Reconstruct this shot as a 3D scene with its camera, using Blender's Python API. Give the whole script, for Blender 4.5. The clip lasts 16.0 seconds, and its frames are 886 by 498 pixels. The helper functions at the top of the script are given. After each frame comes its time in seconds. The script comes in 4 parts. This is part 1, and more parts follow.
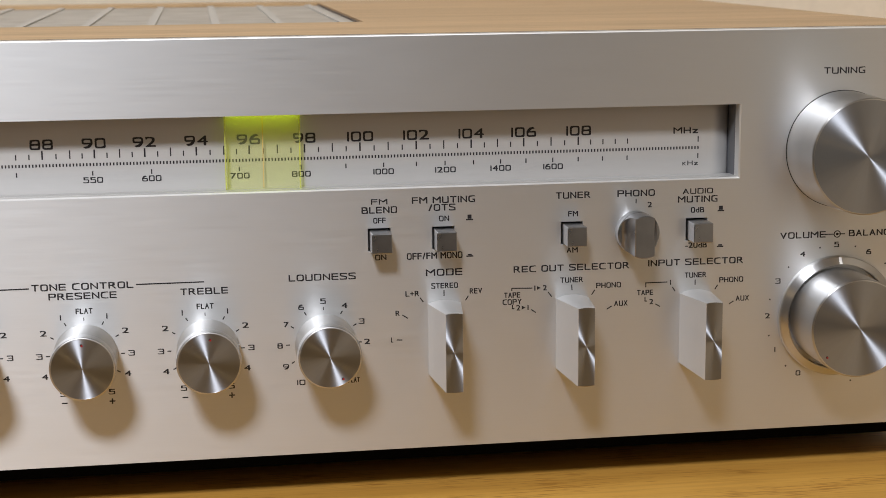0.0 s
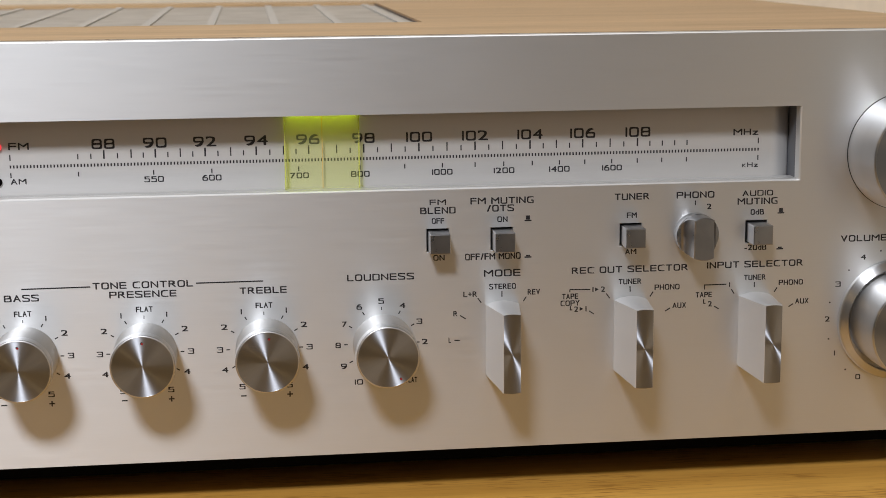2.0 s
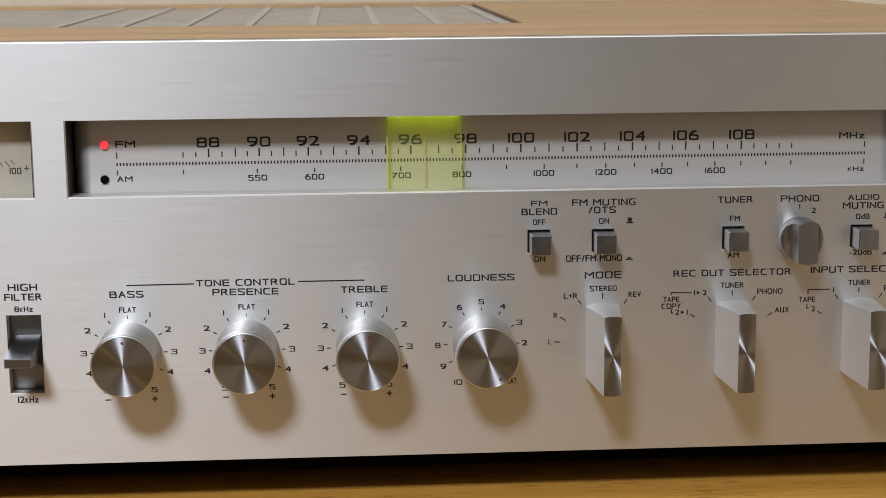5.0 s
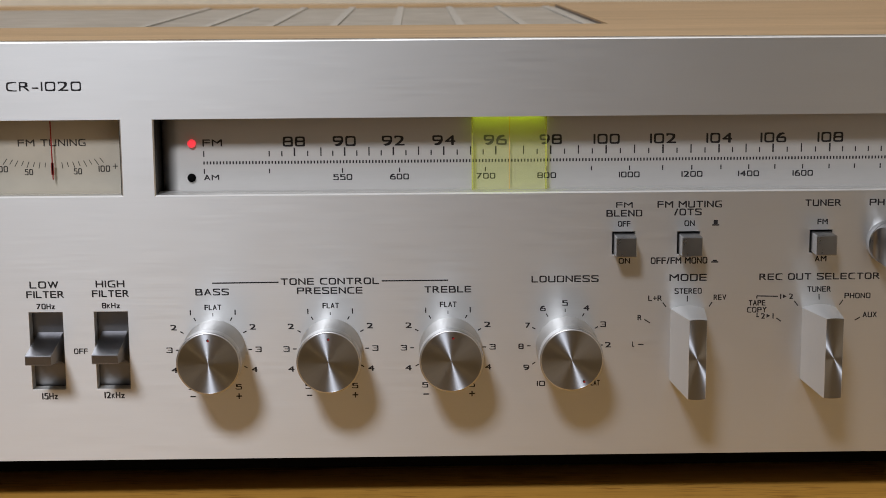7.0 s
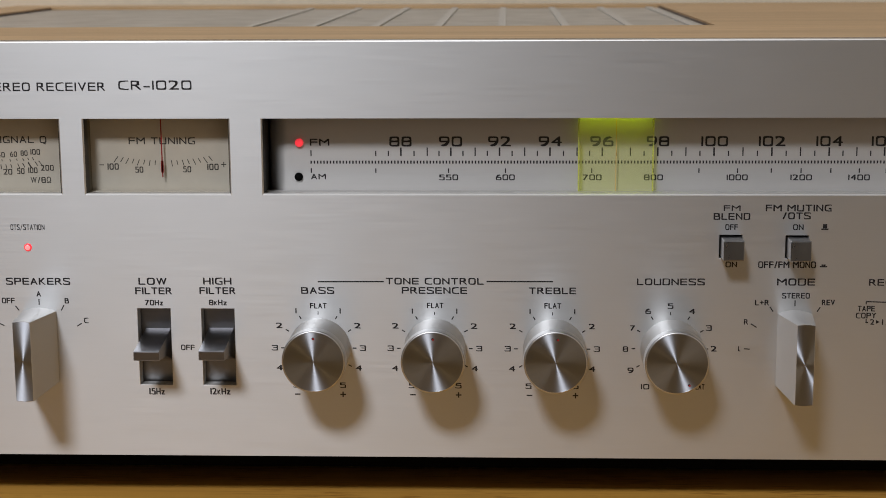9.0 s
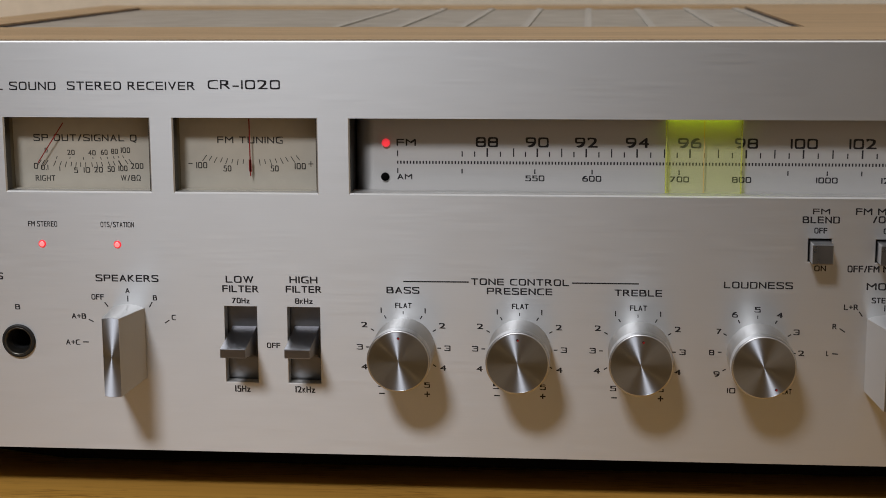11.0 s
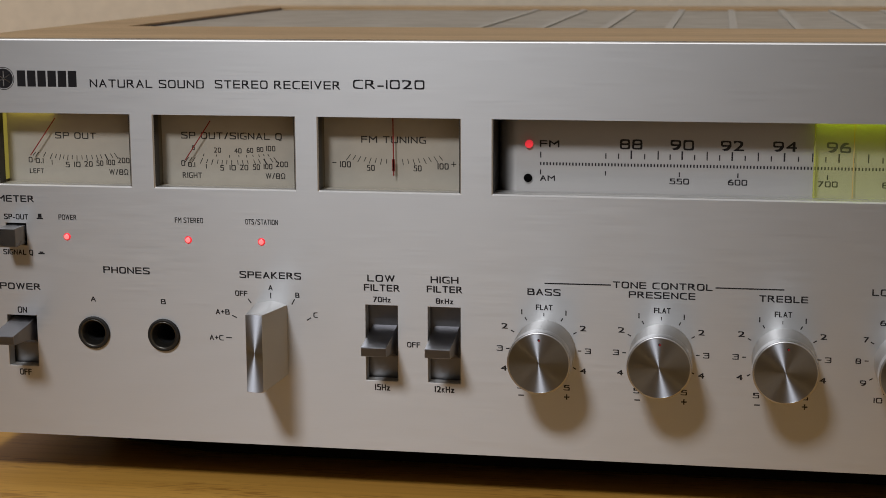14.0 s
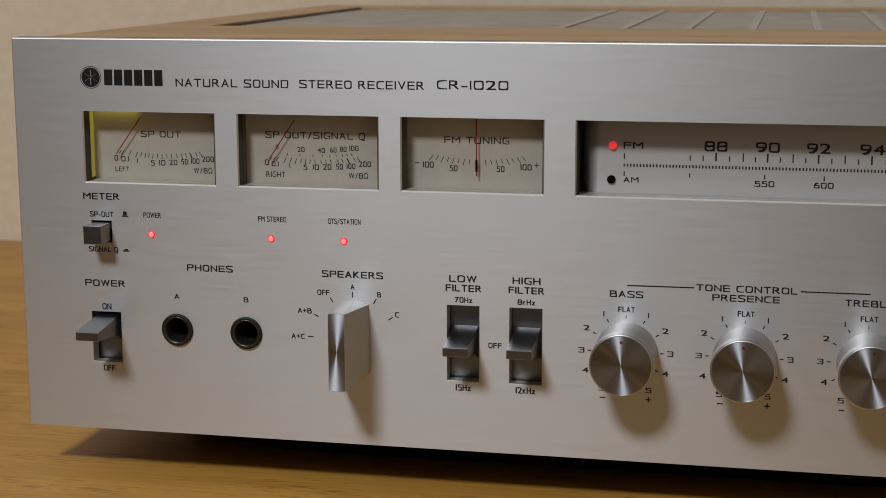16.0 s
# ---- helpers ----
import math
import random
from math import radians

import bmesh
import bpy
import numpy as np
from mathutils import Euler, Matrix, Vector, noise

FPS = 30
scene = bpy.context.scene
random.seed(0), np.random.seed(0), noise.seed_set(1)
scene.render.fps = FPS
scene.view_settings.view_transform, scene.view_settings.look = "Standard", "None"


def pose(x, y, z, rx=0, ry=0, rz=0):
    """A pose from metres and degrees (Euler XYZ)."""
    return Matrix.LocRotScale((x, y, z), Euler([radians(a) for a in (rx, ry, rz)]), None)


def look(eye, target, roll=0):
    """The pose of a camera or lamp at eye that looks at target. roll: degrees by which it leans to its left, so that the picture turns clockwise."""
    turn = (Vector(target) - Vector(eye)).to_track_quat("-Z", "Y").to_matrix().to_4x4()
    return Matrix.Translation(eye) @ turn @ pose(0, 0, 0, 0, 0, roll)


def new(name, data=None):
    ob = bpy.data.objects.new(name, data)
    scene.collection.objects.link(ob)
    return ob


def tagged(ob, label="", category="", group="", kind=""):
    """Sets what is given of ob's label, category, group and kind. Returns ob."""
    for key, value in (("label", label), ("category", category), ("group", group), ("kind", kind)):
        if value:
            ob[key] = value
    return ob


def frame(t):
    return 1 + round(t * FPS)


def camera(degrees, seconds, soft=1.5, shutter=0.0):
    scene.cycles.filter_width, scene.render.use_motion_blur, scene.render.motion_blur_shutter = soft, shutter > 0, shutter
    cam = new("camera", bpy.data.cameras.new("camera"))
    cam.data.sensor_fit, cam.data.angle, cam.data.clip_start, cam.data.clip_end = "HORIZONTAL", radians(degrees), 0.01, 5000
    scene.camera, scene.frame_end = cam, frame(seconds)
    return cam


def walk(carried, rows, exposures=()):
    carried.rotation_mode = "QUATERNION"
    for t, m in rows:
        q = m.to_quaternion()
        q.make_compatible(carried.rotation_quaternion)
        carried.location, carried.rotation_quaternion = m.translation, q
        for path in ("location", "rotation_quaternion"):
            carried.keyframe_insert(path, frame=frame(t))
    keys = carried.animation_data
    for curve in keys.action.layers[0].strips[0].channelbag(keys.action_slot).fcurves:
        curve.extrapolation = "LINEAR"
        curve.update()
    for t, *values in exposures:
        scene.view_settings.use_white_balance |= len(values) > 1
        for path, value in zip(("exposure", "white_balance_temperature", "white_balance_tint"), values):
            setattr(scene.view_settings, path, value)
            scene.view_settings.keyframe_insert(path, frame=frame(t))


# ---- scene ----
cam = camera(30.71, 16.0, soft=0.8)
cam.data.dof.use_dof = True
cam.data.dof.focus_distance, cam.data.dof.aperture_fstop = 0.495, 30.0
# seconds, eye, target, roll
PATH = [
    (0, (0.05995, -0.46808, 0.16395), (0.13312, 0.01798, 0.07236), -0.532),
    (0.5, (0.05952, -0.46803, 0.16416), (0.12834, 0.01865, 0.07246), -0.549),
    (1, (0.05880, -0.46785, 0.16444), (0.12478, 0.01917, 0.07252), -0.524),
    (1.5, (0.05802, -0.46769, 0.16460), (0.12023, 0.01982, 0.07259), -0.500),
    (2, (0.05762, -0.46780, 0.16469), (0.11532, 0.02026, 0.07270), -0.508),
    (2.5, (0.05706, -0.46784, 0.16452), (0.11067, 0.02074, 0.07280), -0.501),
    (3, (0.05658, -0.46781, 0.16412), (0.10509, 0.02139, 0.07288), -0.483),
    (3.5, (0.05590, -0.46777, 0.16411), (0.09976, 0.02190, 0.07298), -0.472),
    (4, (0.05495, -0.46763, 0.16426), (0.09513, 0.02234, 0.07304), -0.463),
    (6.5, (0.05123, -0.46705, 0.16460), (0.06521, 0.02435, 0.07336), -0.394),
    (7, (0.05057, -0.46697, 0.16440), (0.05855, 0.02462, 0.07343), -0.392),
    (7.5, (0.05026, -0.46691, 0.16403), (0.05182, 0.02482, 0.07349), -0.394),
    (8, (0.04876, -0.46684, 0.16415), (0.04447, 0.02487, 0.07361), -0.370),
    (8.5, (0.04724, -0.46683, 0.16454), (0.03594, 0.02472, 0.07368), -0.348),
    (9, (0.04638, -0.46683, 0.16455), (0.02621, 0.02446, 0.07382), -0.318),
    (11.5, (0.04300, -0.46700, 0.16440), (-0.00719, 0.02225, 0.07430), -0.263),
    (12, (0.04161, -0.46703, 0.16421), (-0.01547, 0.02151, 0.07439), -0.235),
    (12.5, (0.04037, -0.46701, 0.16421), (-0.02284, 0.02078, 0.07442), -0.233),
    (13, (0.03986, -0.46691, 0.16435), (-0.03002, 0.01996, 0.07449), -0.220),
    (13.5, (0.04044, -0.46657, 0.16444), (-0.03719, 0.01911, 0.07451), -0.244),
    (14, (0.03991, -0.46640, 0.16444), (-0.04358, 0.01831, 0.07452), -0.216),
    (14.5, (0.03860, -0.46678, 0.16469), (-0.05008, 0.01698, 0.07464), -0.199),
    (15, (0.03688, -0.46711, 0.16474), (-0.05637, 0.01580, 0.07470), -0.190),
    (15.5, (0.03596, -0.46720, 0.16473), (-0.06253, 0.01467, 0.07474), -0.158),
    (16, (0.03550, -0.46708, 0.16488), (-0.06846, 0.01362, 0.07477), -0.153),
]
EXPOSURES = [(0.0, -0.37, 6580, 10), (4.0, -0.53, 6530, 10), (6.5, -0.72, 6530, 10), (9.0, -0.95, 6580, 10), (12.5, -1.23, 6640, 10), (16.0, -1.36, 6700, 10)]
walk(cam, [(t, look(eye, target, roll)) for t, eye, target, roll in PATH], EXPOSURES)

# ---------------------------------------------------------------- world, lamps
world = bpy.data.worlds.new("world")
scene.world = world
world.use_nodes = True
world.node_tree.nodes["Background"].inputs["Color"].default_value = (0.9, 0.85, 0.78, 1)
world.node_tree.nodes["Background"].inputs["Strength"].default_value = 0.0


def area_lamp(name, eye, target, size, watts, colour, shape="DISK"):
    data = bpy.data.lights.new(name, "AREA")
    data.shape, data.size, data.energy, data.color = shape, size, watts, colour
    ob = new(name, data)
    ob.matrix_world = look(eye, target)
    return ob


# the round ceiling lamp of the room, and a warm lamp further to the side
area_lamp("ceiling_lamp_light", (-0.60, -1.74, 1.90), (-0.60, -1.74, 0.0), 0.57, 114.0, (0.965, 0.99, 1.05))
area_lamp("side_lamp_light", (-2.3, -1.6, 1.2), (0.0, 0.0, 0.1), 0.09, 4.5, (1.0, 0.68, 0.34))

# ---------------------------------------------------------------- materials


class Nodes:
    """A small wrapper to lay out a node material."""

    def __init__(self, name):
        self.mat = bpy.data.materials.new(name)
        self.mat.use_nodes = True
        self.tree = self.mat.node_tree
        self.bsdf = self.tree.nodes["Principled BSDF"]

    def add(self, kind, **values):
        node = self.tree.nodes.new(kind)
        for key, value in values.items():
            node.inputs[key.replace("_", " ")].default_value = value
        return node

    def link(self, a, b):
        self.tree.links.new(a, b)

    def set(self, **values):
        for key, value in values.items():
            self.bsdf.inputs[key.replace("_", " ")].default_value = value
        return self

    def coords(self, scale, kind="Object"):
        where, place = self.add("ShaderNodeTexCoord"), self.add("ShaderNodeMapping")
        place.inputs["Scale"].default_value = scale
        self.link(where.outputs[kind], place.inputs["Vector"])
        return place.outputs["Vector"]

    def noise(self, scale, size=1.0, detail=4.0, rough=0.55, kind="Object"):
        node = self.add("ShaderNodeTexNoise", Scale=size, Detail=detail, Roughness=rough)
        self.link(self.coords(scale, kind), node.inputs["Vector"])
        return node.outputs["Fac"]

    def ramp(self, fac, *stops):
        node = self.add("ShaderNodeValToRGB")
        bar = node.color_ramp.elements
        while len(bar) < len(stops):
            bar.new(0.5)
        for one, (at, colour) in zip(bar, stops):
            one.position = at
            one.color = (*colour, 1) if len(colour) == 3 else colour
        self.link(fac, node.inputs["Fac"])
        return node.outputs["Color"]

    def mix(self, fac, a, b, mode="MIX"):
        node = self.tree.nodes.new("ShaderNodeMix")
        node.data_type, node.blend_type = "RGBA", mode
        for value, socket in ((fac, node.inputs[0]), (a, node.inputs[6]), (b, node.inputs[7])):
            if hasattr(value, "is_linked"):
                self.link(value, socket)
            else:
                socket.default_value = value if isinstance(value, (int, float)) else (*value, 1)
        return node.outputs[2]

    def span(self, fac, low, high):
        node = self.add("ShaderNodeMapRange")
        node.inputs["To Min"].default_value, node.inputs["To Max"].default_value = low, high
        self.link(fac, node.inputs["Value"])
        return node.outputs["Result"]

    def bump(self, height, strength, distance):
        node = self.add("ShaderNodeBump", Strength=strength, Distance=distance)
        self.link(height, node.inputs["Height"])
        self.link(node.outputs["Normal"], self.bsdf.inputs["Normal"])


def plain(name, colour, rough=0.5, metal=0.0, vary=0.06, size=250.0):
    n = Nodes(name).set(Roughness=rough, Metallic=metal)
    fac = n.noise((1, 1, 1), size, 5.0)
    dark = tuple(c * (1 - vary) for c in colour)
    lite = tuple(min(1, c * (1 + vary)) for c in colour)
    n.link(n.ramp(fac, (0.3, dark), (0.7, lite)), n.bsdf.inputs["Base Color"])
    n.link(n.span(fac, rough - 0.05, rough + 0.05), n.bsdf.inputs["Roughness"])
    return n.mat


def brushed(name, colour, rough, aniso, tangent, lines=1.0, worn=0.90, metal=0.95):
    """Brushed aluminium. tangent: 'uv' for straight brushing along x, 'Y' for turning marks round the y axis."""
    n = Nodes(name).set(Metallic=1.0, Anisotropic=aniso)
    if tangent == "uv":
        fine = n.noise((55, 900, 3600), 1.0, 3.0, 0.6)
        coarse = n.noise((26, 60, 1900), 1.0, 4.0, 0.65)
        cloud = n.noise((9, 9, 9), 1.0, 3.0)
        streak = n.mix(0.35, fine, coarse)
        tang = n.add("ShaderNodeTangent")
        tang.direction_type, tang.uv_map = "UV_MAP", "brush"
        crisp = n.add("ShaderNodeMapRange")
        crisp.inputs["From Min"].default_value, crisp.inputs["From Max"].default_value = 0.36, 0.64
        n.link(streak, crisp.inputs["Value"])
        streak = crisp.outputs["Result"]
        n.link(n.span(n.mix(0.35, streak, cloud), rough - 0.04, rough + 0.04), n.bsdf.inputs["Roughness"])
        n.set(Metallic=metal)
        n.bump(streak, 0.16 * lines, 0.00008)
    else:
        # fine rings of the lathe tool: distance from the axis drives the streaks
        where = n.add("ShaderNodeTexCoord")
        apart = n.add("ShaderNodeSeparateXYZ")
        n.link(where.outputs["Object"], apart.inputs[0])
        flat = n.add("ShaderNodeCombineXYZ")
        n.link(apart.outputs["X"], flat.inputs["X"])
        n.link(apart.outputs["Z"], flat.inputs["Y"])
        far = n.tree.nodes.new("ShaderNodeVectorMath")
        far.operation = "LENGTH"
        n.link(flat.outputs[0], far.inputs[0])
        ring = n.add("ShaderNodeTexNoise", Scale=4200.0, Detail=2.0)
        ring.noise_dimensions = "1D"
        n.link(far.outputs["Value"], ring.inputs["W"])
        # the tool's chatter: slow changes round the axis
        unit = n.tree.nodes.new("ShaderNodeVectorMath")
        unit.operation = "NORMALIZE"
        n.link(flat.outputs[0], unit.inputs[0])
        chatter = n.add("ShaderNodeTexNoise", Scale=3.2, Detail=4.0, Roughness=0.7)
        n.link(unit.outputs[0], chatter.inputs["Vector"])
        streak = n.mix(0.82, ring.outputs["Fac"], chatter.outputs["Fac"])
        tang = n.add("ShaderNodeTangent")
        tang.direction_type, tang.axis = "RADIAL", "Y"
        n.set(Anisotropic_Rotation=0.25)
        n.link(n.span(streak, rough - 0.08, rough + 0.08), n.bsdf.inputs["Roughness"])
    n.link(tang.outputs["Tangent"], n.bsdf.inputs["Tangent"])
    dark = tuple(c * worn for c in colour)
    n.link(n.ramp(streak, (0.25, dark), (0.75, colour)), n.bsdf.inputs["Base Color"])
    return n.mat


def wood(name, along, dark, mid, lite, size=1.0, rough=0.45, pores=0.5, dashes=False):
    """Veneer with the grain along 'x' or 'y'."""
    n = Nodes(name).set(Roughness=rough, Specular_IOR_Level=0.35)
    stretch = {"x": (2.2, 38, 38), "y": (38, 2.2, 38)}[along]
    fine = {"x": (26, 620, 620), "y": (620, 26, 620)}[along]
    broad = n.noise(tuple(s * size for s in stretch), 1.0, 6.0, 0.6)
    grain = n.noise(tuple(s * size for s in fine), 1.0, 4.0, 0.65)
    cloud = n.noise((5, 5, 5), 1.0, 3.0)
    colour = n.ramp(broad, (0.28, dark), (0.5, mid), (0.72, lite))
    streak = n.ramp(grain, (0.36, (0.55, 0.5, 0.45)), (0.52, (1, 1, 1)))
    colour = n.mix(pores, colour, streak, "MULTIPLY")
    if dashes:
        # the open pores of oak: sparse short dark dashes
        pore = n.noise((95, 1300, 1300), 1.0, 2.0, 0.5)
        where = n.noise((14, 70, 70), 1.0, 2.0, 0.5)
        sparse = n.mix(0.45, pore, where)
        colour = n.mix(0.7, colour, n.ramp(sparse, (0.392, (0.42, 0.30, 0.19)), (0.446, (1, 1, 1))), "MULTIPLY")
    colour = n.mix(0.16, colour, n.ramp(cloud, (0.3, dark), (0.7, lite)))
    own = n.add("ShaderNodeObjectInfo")
    colour = n.mix(1.0, colour, n.ramp(own.outputs["Random"], (0.0, (0.86, 0.84, 0.80)), (1.0, (1.0, 1.0, 1.0))), "MULTIPLY")
    n.link(colour, n.bsdf.inputs["Base Color"])
    n.link(n.span(grain, rough + 0.08, rough - 0.05), n.bsdf.inputs["Roughness"])
    n.bump(grain, 0.15, 0.0001)
    return n.mat


def glow(name, colour, strength):
    n = Nodes(name).set(Base_Color=(*colour, 1), Roughness=0.3, Emission_Color=(*colour, 1), Emission_Strength=strength)
    return n.mat


def tinted_acrylic(name, colour, clear, lit=0.0):
    """A see-through dyed plastic sheet with a gloss coat; lit: the glow of a sheet with a lamp at its edge."""
    n = Nodes(name).set(Base_Color=(*colour, 1), Roughness=0.25, Emission_Color=(0.50, 0.62, 0.01, 1), Emission_Strength=lit)
    pass_on = n.add("ShaderNodeBsdfTransparent", Color=(*colour, 1))
    both = n.add("ShaderNodeMixShader", Fac=clear)
    out = n.tree.nodes["Material Output"]
    n.link(n.bsdf.outputs[0], both.inputs[1])
    n.link(pass_on.outputs[0], both.inputs[2])
    n.link(both.outputs[0], out.inputs["Surface"])
    return n.mat


ALU_FACE = brushed("brushed_aluminium", (0.68, 0.69, 0.70), 0.45, 0.72, "uv", 0.17, 0.987)
ALU_SPUN = brushed("turned_aluminium", (0.365, 0.385, 0.425), 0.39, 1.0, "Y")
ALU_RIM = plain("polished_rim", (0.74, 0.74, 0.75), 0.30, 1.0, 0.02)
ALU_SIDE = brushed("turned_side_aluminium", (0.58, 0.58, 0.58), 0.36, 0.92, "Y", 1.0, 0.95)
ALU_BLAST = brushed("blasted_side_aluminium", (0.60, 0.60, 0.60), 0.47, 0.70, "Y", 1.0, 0.95)
ALU_EDGE = plain("satin_knob_edge", (0.55, 0.55, 0.56), 0.40, 1.0, 0.05)
WHITE = plain("white_paint", (0.80, 0.79, 0.77), 0.4, 0.0, 0.03)
PADDLE = plain("dark_paddle_metal", (0.28, 0.28, 0.30), 0.30, 1.0, 0.05)
ALU_LEVER = plain("satin_lever_aluminium", (0.60, 0.60, 0.60), 0.30, 0.45, 0.01, 900.0)
ALU_GREY = plain("grey_satin_metal", (0.38, 0.38, 0.39), 0.29, 1.0, 0.05)
GREY_DARK = plain("dark_grey_metal", (0.24, 0.24, 0.25), 0.42, 0.9, 0.06)
INK = plain("black_ink", (0.012, 0.012, 0.016), 0.45, 0.0, 0.05)
INK_FADED = plain("meter_ink", (0.035, 0.032, 0.028), 0.6, 0.0, 0.05)
BLACK = plain("black_plastic", (0.012, 0.012, 0.012), 0.4, 0.0, 0.1)
CHASSIS = plain("black_steel", (0.010, 0.010, 0.010), 0.6, 0.0, 0.1)
DIAL = brushed("dial_silver_paint", (0.52, 0.515, 0.51), 0.45, 0.70, "uv", 0.08, 0.987, 0.45)
ALU_CUT = plain("cut_edge_aluminium", (0.77, 0.77, 0.76), 0.56, 1.0, 0.02)
# one grey paint in two tones: lit right wall, shaded left wall and head
DIAL_BOX_LIT = plain("dial_housing_lit", (0.13, 0.135, 0.15), 0.5, 0.0, 0.05)
DIAL_BOX_SHADED = plain("dial_housing_shaded", (0.035, 0.036, 0.04), 0.5, 0.0, 0.05)
CREAM = plain("meter_card_cream", (0.48, 0.45, 0.385), 0.6, 0.0, 0.03)
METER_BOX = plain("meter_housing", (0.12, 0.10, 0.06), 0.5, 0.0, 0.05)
RED = plain("red_paint", (0.36, 0.012, 0.016), 0.35, 0.0, 0.05)
NEEDLE_RED = plain("needle_red", (0.26, 0.02, 0.018), 0.45, 0.0, 0.05)
SOCKET = plain("socket_dark_metal", (0.10, 0.095, 0.085), 0.35, 0.9, 0.1)
# near-black strips of this lay shade over bright cut metal
EDGE_SHADE = plain("edge_shade_dark", (0.05, 0.045, 0.04), 0.4, 0.6, 0.1)
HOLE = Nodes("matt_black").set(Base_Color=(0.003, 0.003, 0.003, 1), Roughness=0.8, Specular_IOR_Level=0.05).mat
LED_CORE = glow("led_core", (1.0, 0.24, 0.25), 2.0)
ORANGE = plain("pointer_orange", (0.62, 0.40, 0.22), 0.45, 0.0, 0.05)
LED_ON = glow("led_red", (1.0, 0.05, 0.07), 1.3)
LIME_LAMP = glow("pointer_lamp_lime", (0.52, 0.72, 0.03), 4.5)
METER_LAMP = glow("meter_lamp_yellow", (0.9, 0.78, 0.13), 2.6)
METER_LIGHT_GUIDE = glow("meter_guide_yellow", (0.30, 0.26, 0.05), 1.2)
ACRYLIC = tinted_acrylic("yellow_green_acrylic", (0.97, 0.975, 0.78), 0.97, 0.72)
ACRYLIC_EDGE = tinted_acrylic("yellow_green_edge", (0.90, 0.93, 0.42), 0.78)
VENEER = wood("walnut_veneer", "x", (0.43, 0.28, 0.145), (0.59, 0.40, 0.22), (0.72, 0.50, 0.285), 1.0, 0.45, 0.55)
EDGE_DARK = plain("dark_edge_band", (0.035, 0.012, 0.010), 0.4, 0.0, 0.1)
TABLE = wood("table_oak", "x", (0.44, 0.21, 0.038), (0.60, 0.32, 0.064), (0.72, 0.41, 0.095), 0.8, 0.38, 0.35, True)
MESH_GREY = plain("vent_mesh_grey", (0.46, 0.465, 0.475), 0.38, 0.7, 0.22, 60.0)
BAR_LIGHT = plain("vent_bar_grey", (0.53, 0.525, 0.51), 0.5, 0.2, 0.05)
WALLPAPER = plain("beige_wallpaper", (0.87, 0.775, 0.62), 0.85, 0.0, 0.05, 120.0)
# pale colour of the unseen wall that fills the panel's right end
FILL_WALL = plain("fill_wallpaper", (0.80, 0.68, 0.52), 0.85, 0.0, 0.05, 120.0)
# unseen room surfaces: a dim room is put into these dark colours
PLASTER = plain("darkened_plaster", (0.11, 0.10, 0.088), 0.9, 0.0, 0.05, 6.0)
CEILING = plain("ceiling_darkened", (0.35, 0.34, 0.33), 0.9, 0.0, 0.03, 6.0)
CARPET = plain("floor_darkened", (0.018, 0.016, 0.014), 0.9, 0.0, 0.1, 30.0)

# ---------------------------------------------------------------- mesh helpers (millimetres in, metres out)
MM = 0.001


def part(name, bm, material, parent=None, label="", at=(0, 0, 0), smooth=False):
    """Links a bmesh given in millimetres as one mesh object, under a thing or a part."""
    bmesh.ops.recalc_face_normals(bm, faces=bm.faces)
    bm.transform(Matrix.Scale(MM, 4))
    data = bpy.data.meshes.new(name)
    if smooth:
        for f in bm.faces:
            f.smooth = True
    bm.to_mesh(data)
    bm.free()
    data.materials.append(material)
    return place(name, data, parent, label, at)


def place(name, data, parent=None, label="", at=(0, 0, 0)):
    ob = new(name, data)
    here = Vector(at) * MM
    ob.location = here - parent_spot(parent)
    if parent:
        ob.parent = parent
    return tagged(ob, label)


def parent_spot(parent):
    """Where a parent's origin lies in the world."""
    spot = Vector((0, 0, 0))
    while parent:
        spot += parent.location
        parent = parent.parent
    return spot


def box(bm, x0, x1, y0, y1, z0, z1, bevel=0.0, segments=2):
    corners = [bm.verts.new((x, y, z)) for x in (x0, x1) for y in (y0, y1) for z in (z0, z1)]
    quads = ((0, 1, 3, 2), (4, 6, 7, 5), (0, 4, 5, 1), (2, 3, 7, 6), (0, 2, 6, 4), (1, 5, 7, 3))
    faces = [bm.faces.new([corners[i] for i in q]) for q in quads]
    if bevel:
        edges = list({e for f in faces for e in f.edges})
        bmesh.ops.bevel(bm, geom=edges, offset=bevel, segments=segments, profile=0.5, affect="EDGES")
    return bm


def boxes(*rows, bevel=0.0):
    bm = bmesh.new()
    for row in rows:
        box(bm, *row, bevel=bevel)
    return bm


def lathe(profile, segments=64, x=0.0, z=0.0):
    """A body turned round the y axis; profile: (radius, y) from the back to the front."""
    bm = bmesh.new()
    rings = []
    for r, y in profile:
        if r < 1e-6:
            rings.append([bm.verts.new((x, y, z))])
        else:
            rings.append([bm.verts.new((x + r * math.cos(a), y, z + r * math.sin(a))) for a in (2 * math.pi * k / segments for k in range(segments))])
    for a, b in zip(rings, rings[1:]):
        for k in range(segments):
            m = (k + 1) % segments
            if len(a) == 1 and len(b) == 1:
                continue
            if len(a) == 1:
                bm.faces.new((a[0], b[k], b[m]))
            elif len(b) == 1:
                bm.faces.new((a[k], a[m], b[0]))
            else:
                bm.faces.new((a[k], a[m], b[m], b[k]))
    return bm


